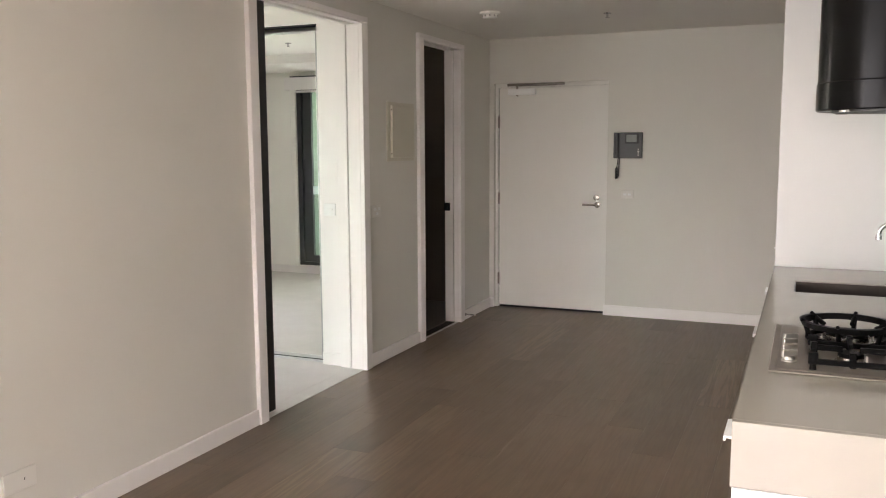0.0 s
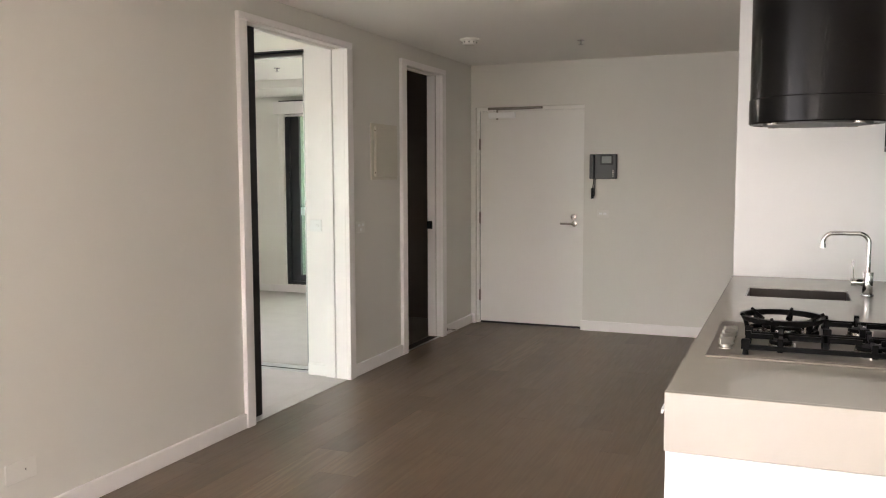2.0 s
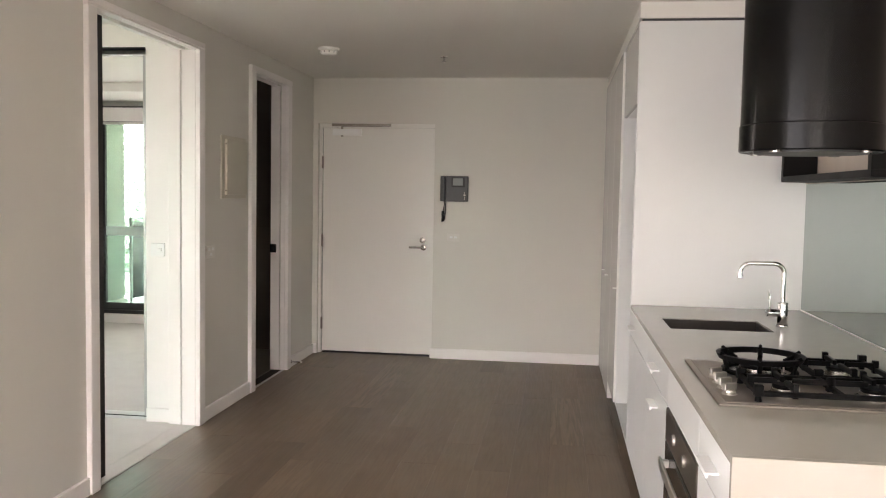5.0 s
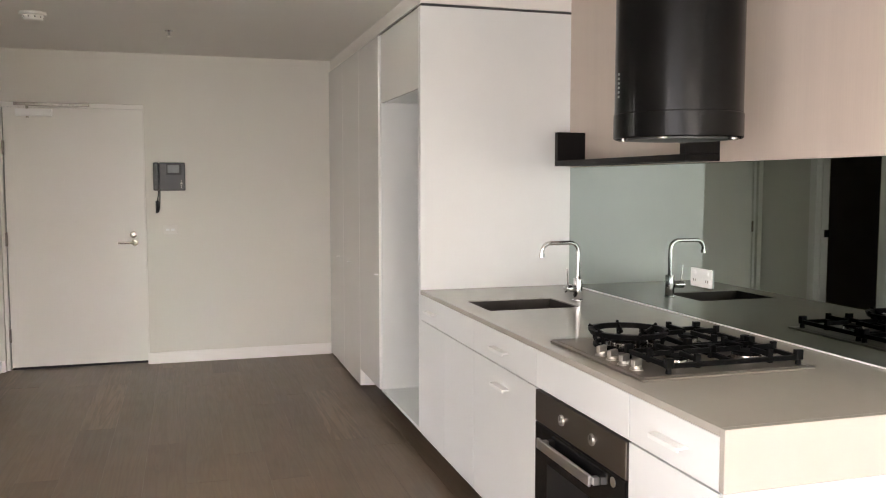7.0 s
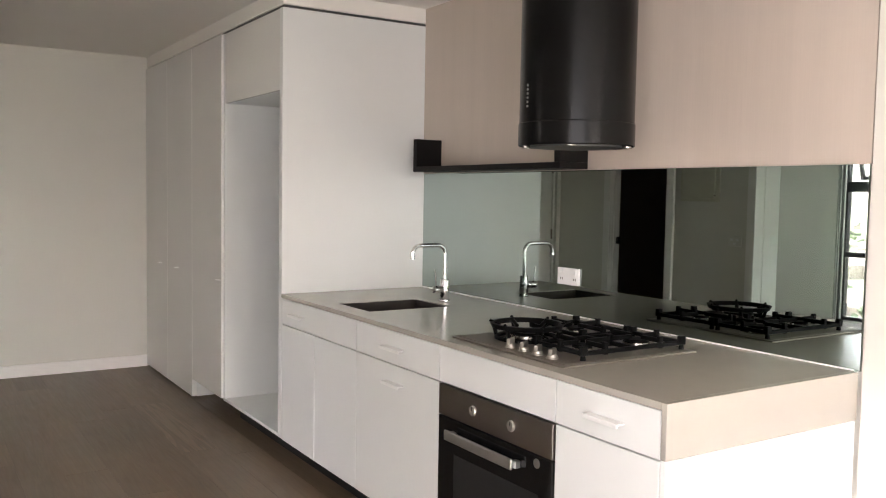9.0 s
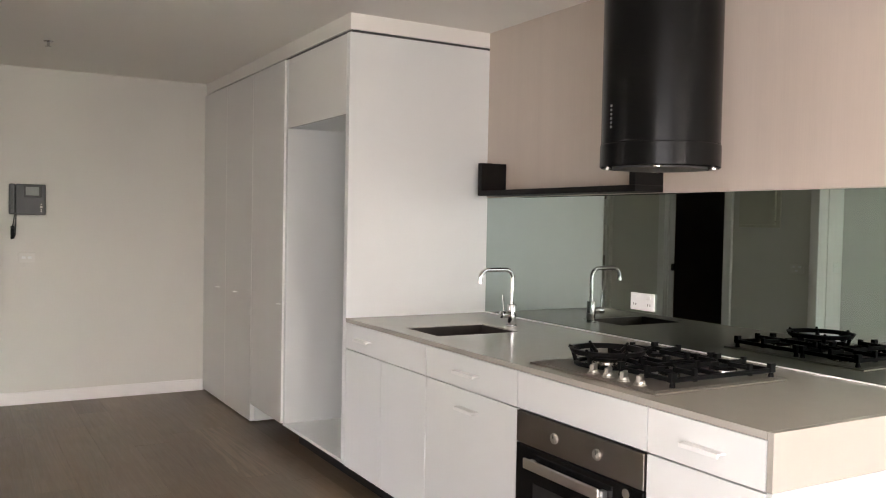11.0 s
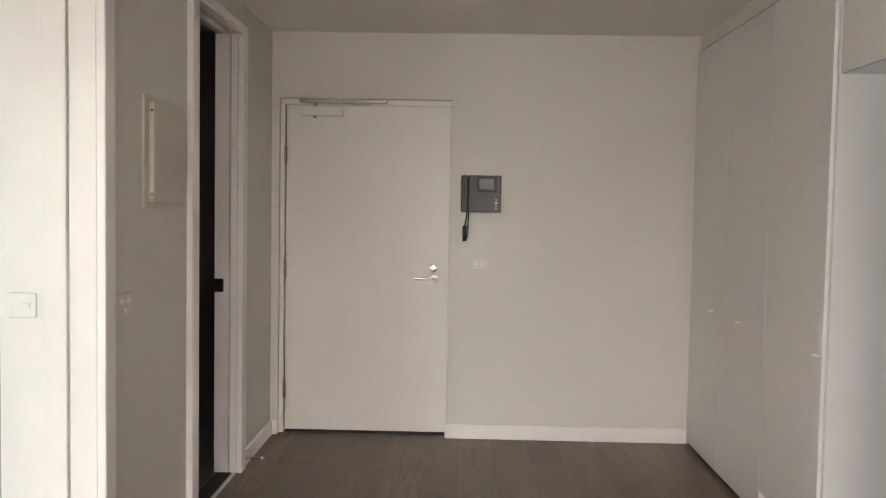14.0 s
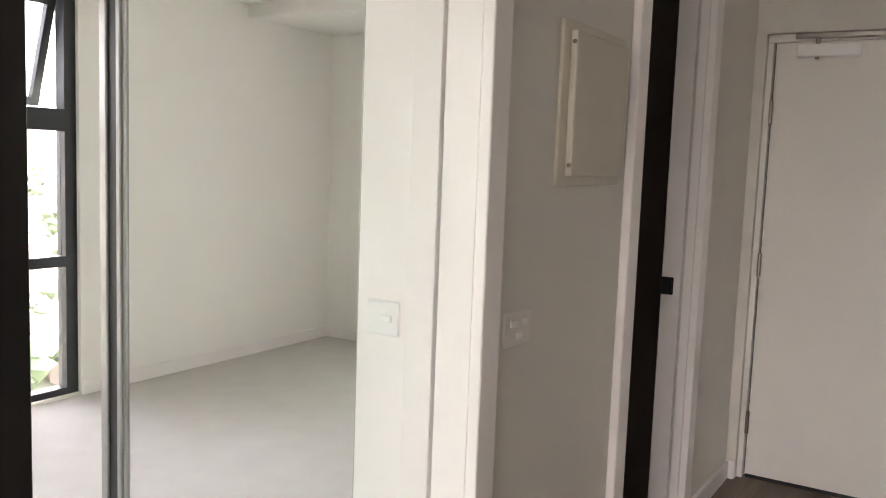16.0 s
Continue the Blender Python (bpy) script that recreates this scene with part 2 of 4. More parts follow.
HOBSTEEL = plain("hob_stainless", (0.31, 0.28, 0.25), 0.48, 0.05, 6, 0.08, 300, metal=1.0, bump=0.04, stretch=(1, 12, 1))
KNOBM = plain("satin_knob_metal", (0.47, 0.445, 0.41), 0.45, 0.03, 12, 0.03, 300, metal=1.0, bump=0.02)
ALU = plain("satin_aluminium", (0.62, 0.62, 0.61), 0.32, 0.04, 6, 0.04, 300, metal=1.0, bump=0.02, stretch=(1, 1, 0.1))
ROBE_ALU = plain("robe_aluminium", (0.40, 0.40, 0.39), 0.38, 0.04, 6, 0.04, 300, metal=1.0, bump=0.02, stretch=(1, 1, 0.1))
CHROME = mirror_mat("polished_chrome", (0.64, 0.64, 0.645), 0.05)
IRON = plain("cast_iron_enamel", (0.003, 0.003, 0.003), 0.5, 0.1, 30, 0.1, 300, bump=0.1, spec=0.1)
OVENGLASS = plain("black_oven_glass", (0.004, 0.004, 0.004), 0.08, 0.02, 4, 0.0, 90, bump=0, spec=0.3)
SINKM = plain("dark_steel_basin", (0.06, 0.05, 0.045), 0.4, 0.06, 8, 0.06, 300, metal=0.6, bump=0.03)
LENS = plain("downlight_lens", (0.52, 0.55, 0.53), 0.12, 0.03, 20, 0.01, 300, bump=0)
CLOSERW = plain("closer_silver_paint", (0.88, 0.88, 0.87), 0.35, 0.01, 20, 0.01, 300, bump=0)
PLASTIC = plain("white_switch_plastic", (0.735, 0.712, 0.665), 0.35, 0.01, 30, 0.01, 200, bump=0)
GREYP = plain("dark_grey_intercom_plastic", (0.062, 0.064, 0.066), 0.45, 0.05, 20, 0.03, 300, bump=0.03)
BLACKP = plain("black_plastic", (0.008, 0.008, 0.0085), 0.4, 0.05, 20, 0.03, 300, bump=0.02)
SCREEN = plain("pale_lcd_screen", (0.24, 0.26, 0.25), 0.5, 0.03, 20, 0.01, 300, bump=0, spec=0.2)
CREAM = plain("cream_enamel_steel", (0.60, 0.565, 0.47), 0.4, 0.03, 8, 0.02, 300, bump=0.03)
DOORDARK = plain("dark_stained_door", (0.014, 0.012, 0.011), 0.5, 0.1, 4, 0.1, 120, bump=0.1, stretch=(1, 1, 0.15))
FRAME = plain("charcoal_window_frame", (0.022, 0.025, 0.028), 0.4, 0.06, 9, 0.03, 300, bump=0.03)
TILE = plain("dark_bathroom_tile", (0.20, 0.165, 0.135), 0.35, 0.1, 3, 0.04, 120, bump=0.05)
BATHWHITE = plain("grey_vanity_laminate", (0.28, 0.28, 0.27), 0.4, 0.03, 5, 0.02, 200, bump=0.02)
BLIND = plain("white_blind_fabric", (0.78, 0.77, 0.72), 0.85, 0.03, 6, 0.03, 400, bump=0.2)
CONCRETE = plain("balcony_concrete", (0.52, 0.51, 0.48), 0.8, 0.1, 3, 0.06, 120, bump=0.2)
BALWALL = plain("balcony_render", (0.52, 0.50, 0.44), 0.8, 0.05, 3, 0.04, 120, bump=0.2)
MESHW = plain("white_screen_metal", (0.72, 0.74, 0.73), 0.4, 0.03, 8, 0.02, 200, bump=0.02)
ROBE_MIRROR = mirror_mat("silver_robe_mirror", (0.91, 0.918, 0.90), 0.01)
SMOKED_MIRROR = mirror_mat("smoked_green_mirror", (0.34, 0.395, 0.37), 0.012)
PANE = glass_mat("clear_glass", (0.955, 0.94, 0.935))
TINTED = glass_mat("tinted_balcony_glass", (0.66, 0.80, 0.75))
FROST = plain("white_frosted_glass", (0.58, 0.74, 0.70), 0.5, 0.02, 5, 0.01, 100, bump=0)

# ---- large structure: hall, living end and kitchen ----
H = 2.53          # ceiling
KW = 3.565        # kitchen wall
FX = 2.675        # cabinet fronts
BENCH_Y0, BENCH_Y1 = 2.25, 4.98
MIR = 5.435       # wardrobe mirror
BX = -3.50        # bedroom's window wall
BY = 1.77         # bedroom's balcony wall
HEAD = 2.355      # head of the inner openings
BED0, BED1 = 4.17, 5.345
BATH0, BATH1 = 6.345, 7.10
YW = 7.905        # face of the entry wall
DX0, DX1 = 0.108, 1.14  # entry door leaf

LX = 0.03         # hall face of the left wall
WT = -0.085       # inner face of the left wall
floor = structure("floor", box(WT, 3.7, -6.6, 8.15, -0.06, -0.006), GAP, "subfloor under smoked oak boards", "floor")
structure("ceiling", boxes((-3.7, 3.7, -6.6, 8.15, H, H + 0.12)), CEIL, "flat off-white painted plaster ceiling", "ceiling")
structure("wall_left", sheet(0, WT, LX, (-6.6, -4.2, 0.6, BED0 - 0.03, BED1 + 0.03, BATH0 - 0.03, BATH1 + 0.03, 8.15), (-0.06, 0.06, 2.36, HEAD + 0.03, H), ((1, 1), (3, 0), (3, 1), (3, 2), (5, 0), (5, 1), (5, 2))),
          WALL, "off-white painted plaster wall with two tall openings", "wall")
structure("wall_entry", sheet(1, YW, 8.1, (LX, DX0 - 0.031, DX1 + 0.016, 3.7), (-0.06, 2.122, H), ((1, 0),)), WALL, "off-white painted plaster wall round the entry door", "wall")
structure("wall_corridor", box(0.0, 3.7, 8.12, 8.16, -0.06, H), WALL, "dim wall behind the entry door", "wall")
structure("wall_kitchen", boxes((KW, 3.7, -6.6, 8.0, 0, H)), WALL, "off-white plaster wall behind the kitchen", "wall")
structure("wall_kitchen_end", boxes((KW - 0.018, KW, -6.45, BENCH_Y0 - 0.012, 0, H)), WALL, "off-white plaster wall beside the bench", "wall")
# back wall and window are out of view, added to hold the back lamp
structure("wall_window", sheet(1, -6.6, -6.45, (LX, 0.25, 3.3, KW), (0.0, 0.12, 2.36, H), ((1, 1),)), WALL, "unseen off-white plaster wall round the added back window", "wall")
win = tagged(new("window_1"), "unseen wide charcoal framed window, added for light from behind", "window", kind="structure")
part("window_frame", boxes((0.25, 3.3, -6.56, -6.50, 0.12, 0.18), (0.25, 3.3, -6.56, -6.50, 2.30, 2.36), (0.25, 0.31, -6.56, -6.50, 0.18, 2.30),
                           (3.24, 3.3, -6.56, -6.50, 0.18, 2.30), (1.75, 1.81, -6.56, -6.50, 0.18, 2.30)), FRAME, win)
for x0, x1 in ((0.31, 1.75), (1.81, 3.24)):
    part("pane", box(x0, x1, -6.535, -6.529, 0.18, 2.30), PANE, win).visible_shadow = False

structure("bulkhead_kitchen", box(FX, KW, BENCH_Y1, YW - 0.001, 2.445, H), CEIL, "plaster bulkhead above the tall kitchen cabinets", "bulkhead")

# glass door added out of view, as the opening for the side lamp
side = tagged(new("door_4"), "unseen wide charcoal framed glass door, added to let in side light", "balcony door", kind="structure")
part("door_frame", boxes((-0.08, -0.04, -4.2, 0.6, 0.06, 0.12), (-0.08, -0.04, -4.2, 0.6, 2.30, 2.36), (-0.08, -0.04, -4.2, -4.14, 0.12, 2.30), (-0.08, -0.04, 0.54, 0.6, 0.12, 2.30), (-0.08, -0.04, -1.83, -1.77, 0.12, 2.30)), FRAME, side)
for y0, y1 in ((-4.14, -1.83), (-1.77, 0.54)):
    part("pane", box(-0.063, -0.057, y0, y1, 0.12, 2.30), PANE, side).visible_shadow = False

# skirting boards
structure("baseboard_left", boxes((LX, LX + 0.02, 0.6, 4.09, 0, 0.088, 0.003), (LX, LX + 0.02, 5.428, 6.255, 0, 0.088, 0.003), (LX, LX + 0.02, 7.188, YW - 0.0205, 0, 0.088, 0.003)), TRIM,
          "white painted skirting board", "skirting board")
structure("baseboard_entry", boxes((DX1 + 0.001, FX - 0.016, YW - 0.02, YW, 0, 0.094, 0.003), (LX + 0.0005, DX0 - 0.032, YW - 0.02, YW, 0, 0.094, 0.003)), TRIM,
          "white painted skirting board beside the entry door", "skirting board")


def lined_opening(name, y0, y1, out0, out1, label, deep, groove):
    """A white lining and casings round an opening of the left wall."""
    top = thing(name, (0, (y0 + y1) / 2, 0), label, "door frame")
    top["kind"] = "structure"
    part("casing", box(LX, LX + 0.03, out0, y0, 0, HEAD, 0.004), TRIM, top)
    part("casing", box(LX, LX + 0.03, y1, out1, 0, HEAD, 0.003), TRIM, top)
    part("head_casing", boxes((LX, LX + 0.0305, out0, out1, HEAD + 0.012, HEAD + 0.048, 0.003), (LX, LX + 0.026, out0, out1, HEAD, HEAD + 0.0115, 0.002)), TRIM, top)
    part("lining", box(LX - 0.028, LX, y0 - 0.029, y0, 0, HEAD), TRIM, top)
    part("lining", box(groove + 0.006, LX - 0.001, y1 + 0.003, y1 + 0.029, 0, HEAD, 0.002), TRIM, top)
    part("lining", box(deep, groove - 0.006, y1 + 0.006, y1 + 0.029, 0, HEAD, 0.002), TRIM, top)
    part("head_lining", boxes((LX - 0.03, LX, y0 - 0.029, y1 + 0.029, HEAD, HEAD + 0.028), (-0.085, LX - 0.078, y0 - 0.029, y1 + 0.029, HEAD, HEAD + 0.028)), TRIM, top)
    return top


bed_frame = lined_opening("door_1", BED0, BED1, 4.09, 5.428, "white lined opening to the bedroom with flat casings", -0.152, -0.068)
bath_frame = lined_opening("door_2", BATH0, BATH1, 6.255, 7.188, "white lined opening to the dark bathroom", -0.095, -0.012)
slider = thing("sliding_door", (-0.06, 3.9, 0), "dark stained sliding door pushed back into its wall pocket", "door")
part("door_leaf", box(LX - 0.078, LX - 0.040, 3.35, 4.335, 0.012, HEAD - 0.005, 0.002), DOORDARK, slider)
part("latch_plate", box(LX - 0.067, LX - 0.051, 4.3345, 4.3375, 0.95, 1.09), STEEL, slider)
strike = tagged(part("strike_plate", boxes((-0.098, -0.045, 7.094, 7.1065, 0.985, 1.055, 0.003), (-0.062, -0.047, 7.082, 7.096, 0.995, 1.045, 0.003)), BLACKM),
                "small black metal latch plate on the white bathroom jamb", "latch")
for y0, y1, name in ((BATH0, BATH1, "threshold_strip"),):
    tagged(part(name, box(LX - 0.02, LX, y0, y1, -0.004, 0.004, 0.002), ALU), "thin aluminium strip at the bathroom threshold", "threshold strip")

# ---- bedroom ----
structure("floor_bedroom", box(BX - 0.12, WT, BY - 0.1, MIR + 0.7, -0.06, 0.004), CARPET, "light grey looped carpet", "carpet")
structure("floor_threshold", box(WT, LX - 0.001, BED0 - 0.03, BED1 + 0.03, -0.0059, 0.003), CARPET, "light grey carpet in the bedroom doorway", "carpet")
WY0, WY1 = 4.085, 5.30
structure("wall_bedroom_west", sheet(0, BX - 0.14, BX, (BY - 0.14, WY0, WY1, MIR + 0.7), (0.0, 0.02, 2.40, H), ((1, 1),)), BED_WALL,
          "off-white bedroom wall beside the tall window", "wall")
DRX0, DRX1 = -2.905, -0.85
structure("wall_bedroom_balcony", sheet(1, BY - 0.14, BY, (BX, DRX0, DRX1, -0.0975), (0.0, 0.10, 2.30, H), ((1, 1),)), BED_WALL,
          "off-white bedroom wall round the balcony door", "wall")
structure("wall_bedroom_inner", sheet(0, -0.097, WT, (BY, BED0 - 0.03, BED1 + 0.03, MIR + 0.7), (0.0, HEAD + 0.03, H), ((1, 0),)), BED_WALL, "off-white inner wall of the bedroom", "wall")
structure("bulkhead_bedroom", box(BX, -0.0975, BY, 2.70, 2.437, H), CEIL, "plaster bulkhead above the balcony door", "bulkhead")
structure("baseboard_wardrobe", box(-0.315, -0.153, 5.372, 5.3845, 0.004, 0.092, 0.003), TRIM, "white skirting board on the wardrobe end", "skirting board")
structure("baseboard_bedroom", boxes((BX, BX + 0.014, BY, WY0, 0.004, 0.092, 0.003), (BX + 0.0145, -0.099, BY, BY + 0.014, 0.004, 0.092, 0.003)), TRIM, "white skirting board on the carpet", "skirting board")
# wardrobe end wall beside the opening
structure("wall_wardrobe_end", boxes((-0.315, -0.098, 5.385, MIR + 0.7, 0, H)), TRIM, "white painted end wall of the wardrobe", "wall")
structure("wall_wardrobe_back", boxes((BX, -0.316, MIR + 0.62, MIR + 0.7, 0, H)), BED_WALL, "plaster back of the wardrobe", "wall")
structure("wall_wardrobe_head", box(BX, -0.316, MIR - 0.01, MIR + 0.09, 2.385, H), CEIL, "plaster head above the sliding mirrors", "wall")
robe = thing("wardrobe", (-1.7, MIR, 0.004), "built-in wardrobe with sliding mirror doors in aluminium frames", "wardrobe")
part("floor_track", boxes((BX + 0.01, -0.317, MIR - 0.012, MIR + 0.07, 0.004, 0.012), (BX + 0.01, -0.317, MIR - 0.018, MIR - 0.012, 0.004, 0.020), (BX + 0.01, -0.317, MIR + 0.03, MIR + 0.034, 0.012, 0.020)), ALU, robe, "aluminium floor track")
part("bottom_gap", box(BX + 0.01, -0.317, MIR + 0.004, MIR + 0.0275, 0.0122, 0.0215), BLACKP, robe, "dark gap under the mirrors")
part("head_track", boxes((BX + 0.01, -0.317, MIR - 0.012, MIR + 0.07, 2.377, 2.384)), FRAME, robe, "dark head track")


def mirror_door(x0, x1, y):
    d = part("door", box(x0 + 0.04, x1 - 0.04, y, y + 0.005, 0.045, 2.33), ROBE_MIRROR, robe, "silver mirror pane")
    for s0, s1, s2 in ((x0, x0 + 0.022, x0 + 0.042), (x1, x1 - 0.026, x1 - 0.045)):
        part("stile", boxes((min(s0, s1), max(s0, s1), y - 0.014, y + 0.014, 0.022, 2.344, 0.004), (min(s1, s2), max(s1, s2), y - 0.006, y + 0.012, 0.022, 2.344, 0.003)), ROBE_ALU, d)
    part("rail", box(x0 + 0.04, x1 - 0.04, y - 0.004, y + 0.012, 0.022, 0.045), ALU, d)
    part("rail", box(x0 + 0.04, x1 - 0.04, y - 0.004, y + 0.012, 2.33, 2.344), ALU, d)


mirror_door(-1.305, -0.318, MIR + 0.012)
mirror_door(-2.44, -1.374, MIR + 0.030)
mirror_door(BX + 0.01, -2.445, MIR + 0.030)
part("dark_seal", box(-1.373, -1.306, MIR + 0.024, MIR + 0.034, 0.022, 2.344), BLACKP, robe, "dark gap between the two mirrors")

# bedroom window with an awning sash
w2 = tagged(new("window_2"), "tall charcoal aluminium window with an open awning sash", "window", kind="structure")
fx0, fx1 = BX - 0.11, BX - 0.03
part("window_frame", boxes((fx0, fx1, WY0, WY0 + 0.075, 0.02, 2.40), (fx0, fx1, WY1 - 0.06, WY1, 0.02, 2.40), (fx0, fx1, WY0 + 0.075, WY1 - 0.06, 0.02, 0.06), (fx0, fx1, WY0 + 0.075, WY1 - 0.06, 2.34, 2.40),
                           (fx0, fx1, WY0 + 0.075, WY1 - 0.06, 1.574, 1.70), (fx0, fx1, WY0 + 0.075, WY1 - 0.06, 0.785, 0.848)), FRAME, w2)
for z0, z1 in ((0.06, 0.785), (0.848, 1.574)):
    part("pane", box(BX - 0.075, BX - 0.069, WY0 + 0.075, WY1 - 0.06, z0, z1), PANE, w2).visible_shadow = False
sash = part("awning_sash", boxes((-0.02, 0.02, WY0 + 0.08, WY0 + 0.13, -0.64, 0), (-0.02, 0.02, WY1 - 0.115, WY1 - 0.065, -0.64, 0), (-0.02, 0.02, WY0 + 0.13, WY1 - 0.115, -0.64, -0.59), (-0.02, 0.02, WY0 + 0.13, WY1 - 0.115, -0.05, 0)), FRAME, w2)
sash.matrix_basis = pose(BX - 0.10, 0, 2.335, 0, 17, 0)
sp = part("pane", box(-0.003, 0.003, WY0 + 0.13, WY1 - 0.115, -0.59, -0.05), PANE, sash)
sp.visible_shadow = False

# balcony door
d3 = tagged(new("door_3"), "charcoal aluminium sliding balcony door with clear glass", "balcony door", kind="structure")
gy0, gy1 = BY - 0.12, BY - 0.03
part("door_frame", boxes((DRX0, DRX0 + 0.06, gy0, gy1, 0.10, 2.30), (DRX1 - 0.06, DRX1, gy0, gy1, 0.10, 2.30), (DRX0 + 0.06, DRX1 - 0.06, gy0, gy1, 0.10, 0.14), (DRX0 + 0.06, DRX1 - 0.06, gy0, gy1, 2.24, 2.30)), FRAME, d3)
mid = (DRX0 + DRX1) / 2
for x0, x1, y in ((DRX0 + 0.062, DRX0 + 1.0, gy1 - 0.045), (DRX0 + 0.95, DRX1 - 0.062, gy0 + 0.045)):
    s = part("sash", boxes((x0, x0 + 0.12, y - 0.02, y + 0.02, 0.142, 2.238), (x1 - 0.09, x1, y - 0.02, y + 0.02, 0.142, 2.238), (x0 + 0.12, x1 - 0.09, y - 0.02, y + 0.02, 0.142, 0.22), (x0 + 0.12, x1 - 0.09, y - 0.02, y + 0.02, 2.205, 2.238)), FRAME, d3)
    part("pane", box(x0 + 0.12, x1 - 0.09, y - 0.003, y + 0.003, 0.22, 2.205), TINTED, s).visible_shadow = False
    part("safety_film", box(x0 + 0.121, x1 - 0.091, y + 0.004, y + 0.005, 0.97, 1.07), FROST, s, "pale frosted safety band on the glass")
blind = thing("roller_blind", (-1.9, BY + 0.05, 2.3), "white roller blind rolled up above the balcony door", "blind")
part("fabric_roll", cyl(bmesh.new(), (DRX0 + 0.02, BY + 0.055, 2.30), (DRX1 - 0.02, BY + 0.055, 2.30), 0.045, 24), BLIND, blind, smooth=True)
part("pelmet", boxes((DRX0 - 0.075, DRX1, BY + 0.004, BY + 0.11, 2.355, 2.365), (DRX0 - 0.075, DRX1, BY + 0.104, BY + 0.11, 2.215, 2.355), (DRX0 - 0.075, DRX0 - 0.069, BY + 0.004, BY + 0.104, 2.215, 2.355)), TRIM, blind)
# a dark strip draws the shadow line along the pelmet's top
part("pelmet_shadow_line", box(DRX0 + 0.0, DRX1 - 0.05, BY + 0.003, BY + 0.10, 2.3655, 2.380), FRAME, blind, "dark strip painting the shadow line above the pelmet")
part("bottom_bar", box(DRX0 + 0.02, DRX1 - 0.02, BY + 0.015, BY + 0.033, 2.19, 2.215, 0.003), TRIM, blind)
part("chain", tube([(DRX0 - 0.02 + 0.02 * math.cos(a), BY + 0.05, 0.95 + (0 if 0 else 0.02 * math.sin(a))) for a in np.linspace(math.pi, 2 * math.pi, 9)][:1] + [(DRX0 - 0.04, BY + 0.05, 0.97)] + [(DRX0 - 0.04, BY + 0.05, 2.3)], 0.003, 6), TRIM, blind)
part("chain", tube([(DRX0 - 0.005, BY + 0.05, 2.3), (DRX0 - 0.005, BY + 0.05, 0.98), (DRX0 - 0.02, BY + 0.05, 0.955), (DRX0 - 0.04, BY + 0.05, 0.965)], 0.003, 6), TRIM, blind)
tagged(part("sprinkler", lathe([(0.032, 0), (0.03, -0.006), (0.010, -0.008), (0.009, -0.03), (0.02, -0.034), (0.02, -0.037), (0.004, -0.038)], (-1.80, 3.58, H), 20), CHROME, smooth=True), "small chrome sprinkler head on the bedroom ceiling", "sprinkler")

# ---- balcony ----
structure("floor_balcony", box(BX - 0.14, -0.086, -6.6, BY - 0.141, -0.25, 0.02), CONCRETE, "grey balcony slab", "balcony floor")
structure("ceiling_balcony", box(BX - 0.14, -0.086, -6.6, BY - 0.141, 2.55, 2.65), CEIL, "rendered soffit above the balcony", "ceiling")
structure("wall_balcony_side", box(BX - 0.14, BX - 0.02, -0.2, BY - 0.141, 0.02, 2.55), BALWALL, "pale rendered side wall of the balcony", "wall")
rail = thing("balustrade", (-3.145, -0.64, 0.02), "clear glass balcony balustrade with a slim pale handrail", "balustrade")
part("handrail", box(-3.17, -3.12, -1.65, 0.36, 1.10, 1.13, 0.006), MESHW, rail)
for y in (-1.63, -0.64, 0.34):
    part("post", box(-3.16, -3.13, y - 0.018, y + 0.018, 0.02, 1.10, 0.003), MESHW, rail)
for y0, y1 in ((-1.60, -0.67), (-0.61, 0.31)):
    part("glass_panel", box(-3.151, -3.139, y0, y1, 0.08, 1.06, 0.003), TINTED, rail)


def perforated_screen():
    """A white metal screen with rows of slots set in staggered courses."""
    sc = thing("privacy_screen", (BX - 0.03, -0.9, 0.02), "white perforated metal privacy screen on the balcony", "screen")
    verts, faces = [], []
    x0, x1, z0, z1, y, cell, high = -1.6, -0.22, 0.25, 2.45, BX - 0.03, 0.125, 0.055
    def bar(xa, xb, za, zb):
        k = len(verts)
        verts.extend([(y, xa, za), (y, xb, za), (y, xb, zb), (y, xa, zb), (y - 0.006, xa, za), (y - 0.006, xb, za), (y - 0.006, xb, zb), (y - 0.006, xa, zb)])
        faces.extend([(k, k + 1, k + 2, k + 3), (k + 7, k + 6, k + 5, k + 4), (k, k + 4, k + 5, k + 1), (k + 1, k + 5, k + 6, k + 2), (k + 2, k + 6, k + 7, k + 3), (k + 3, k + 7, k + 4, k)])
    row, z = 0, z0
    while z < z1:
        bar(x0, x1, z, z + 0.012)
        x = x0 + (row % 2) * cell / 2
        while x < x1:
            bar(x, x + 0.03, z + 0.012, z + high)
            x += cell
        z += high
        row += 1
    me = bpy.data.meshes.new("perforated_sheet")
    me.from_pydata(verts, [], faces)
    me.materials.append(MESHW)
    ob = new("perforated_sheet", me)
    ob.parent = sc
    ob.matrix_parent_inverse = Matrix.Translation(sc.location).inverted()
    part("screen_frame", boxes((y - 0.02, y + 0.009, x0 - 0.03, x0, 0.02, 2.55)), MESHW, sc)


perforated_screen()

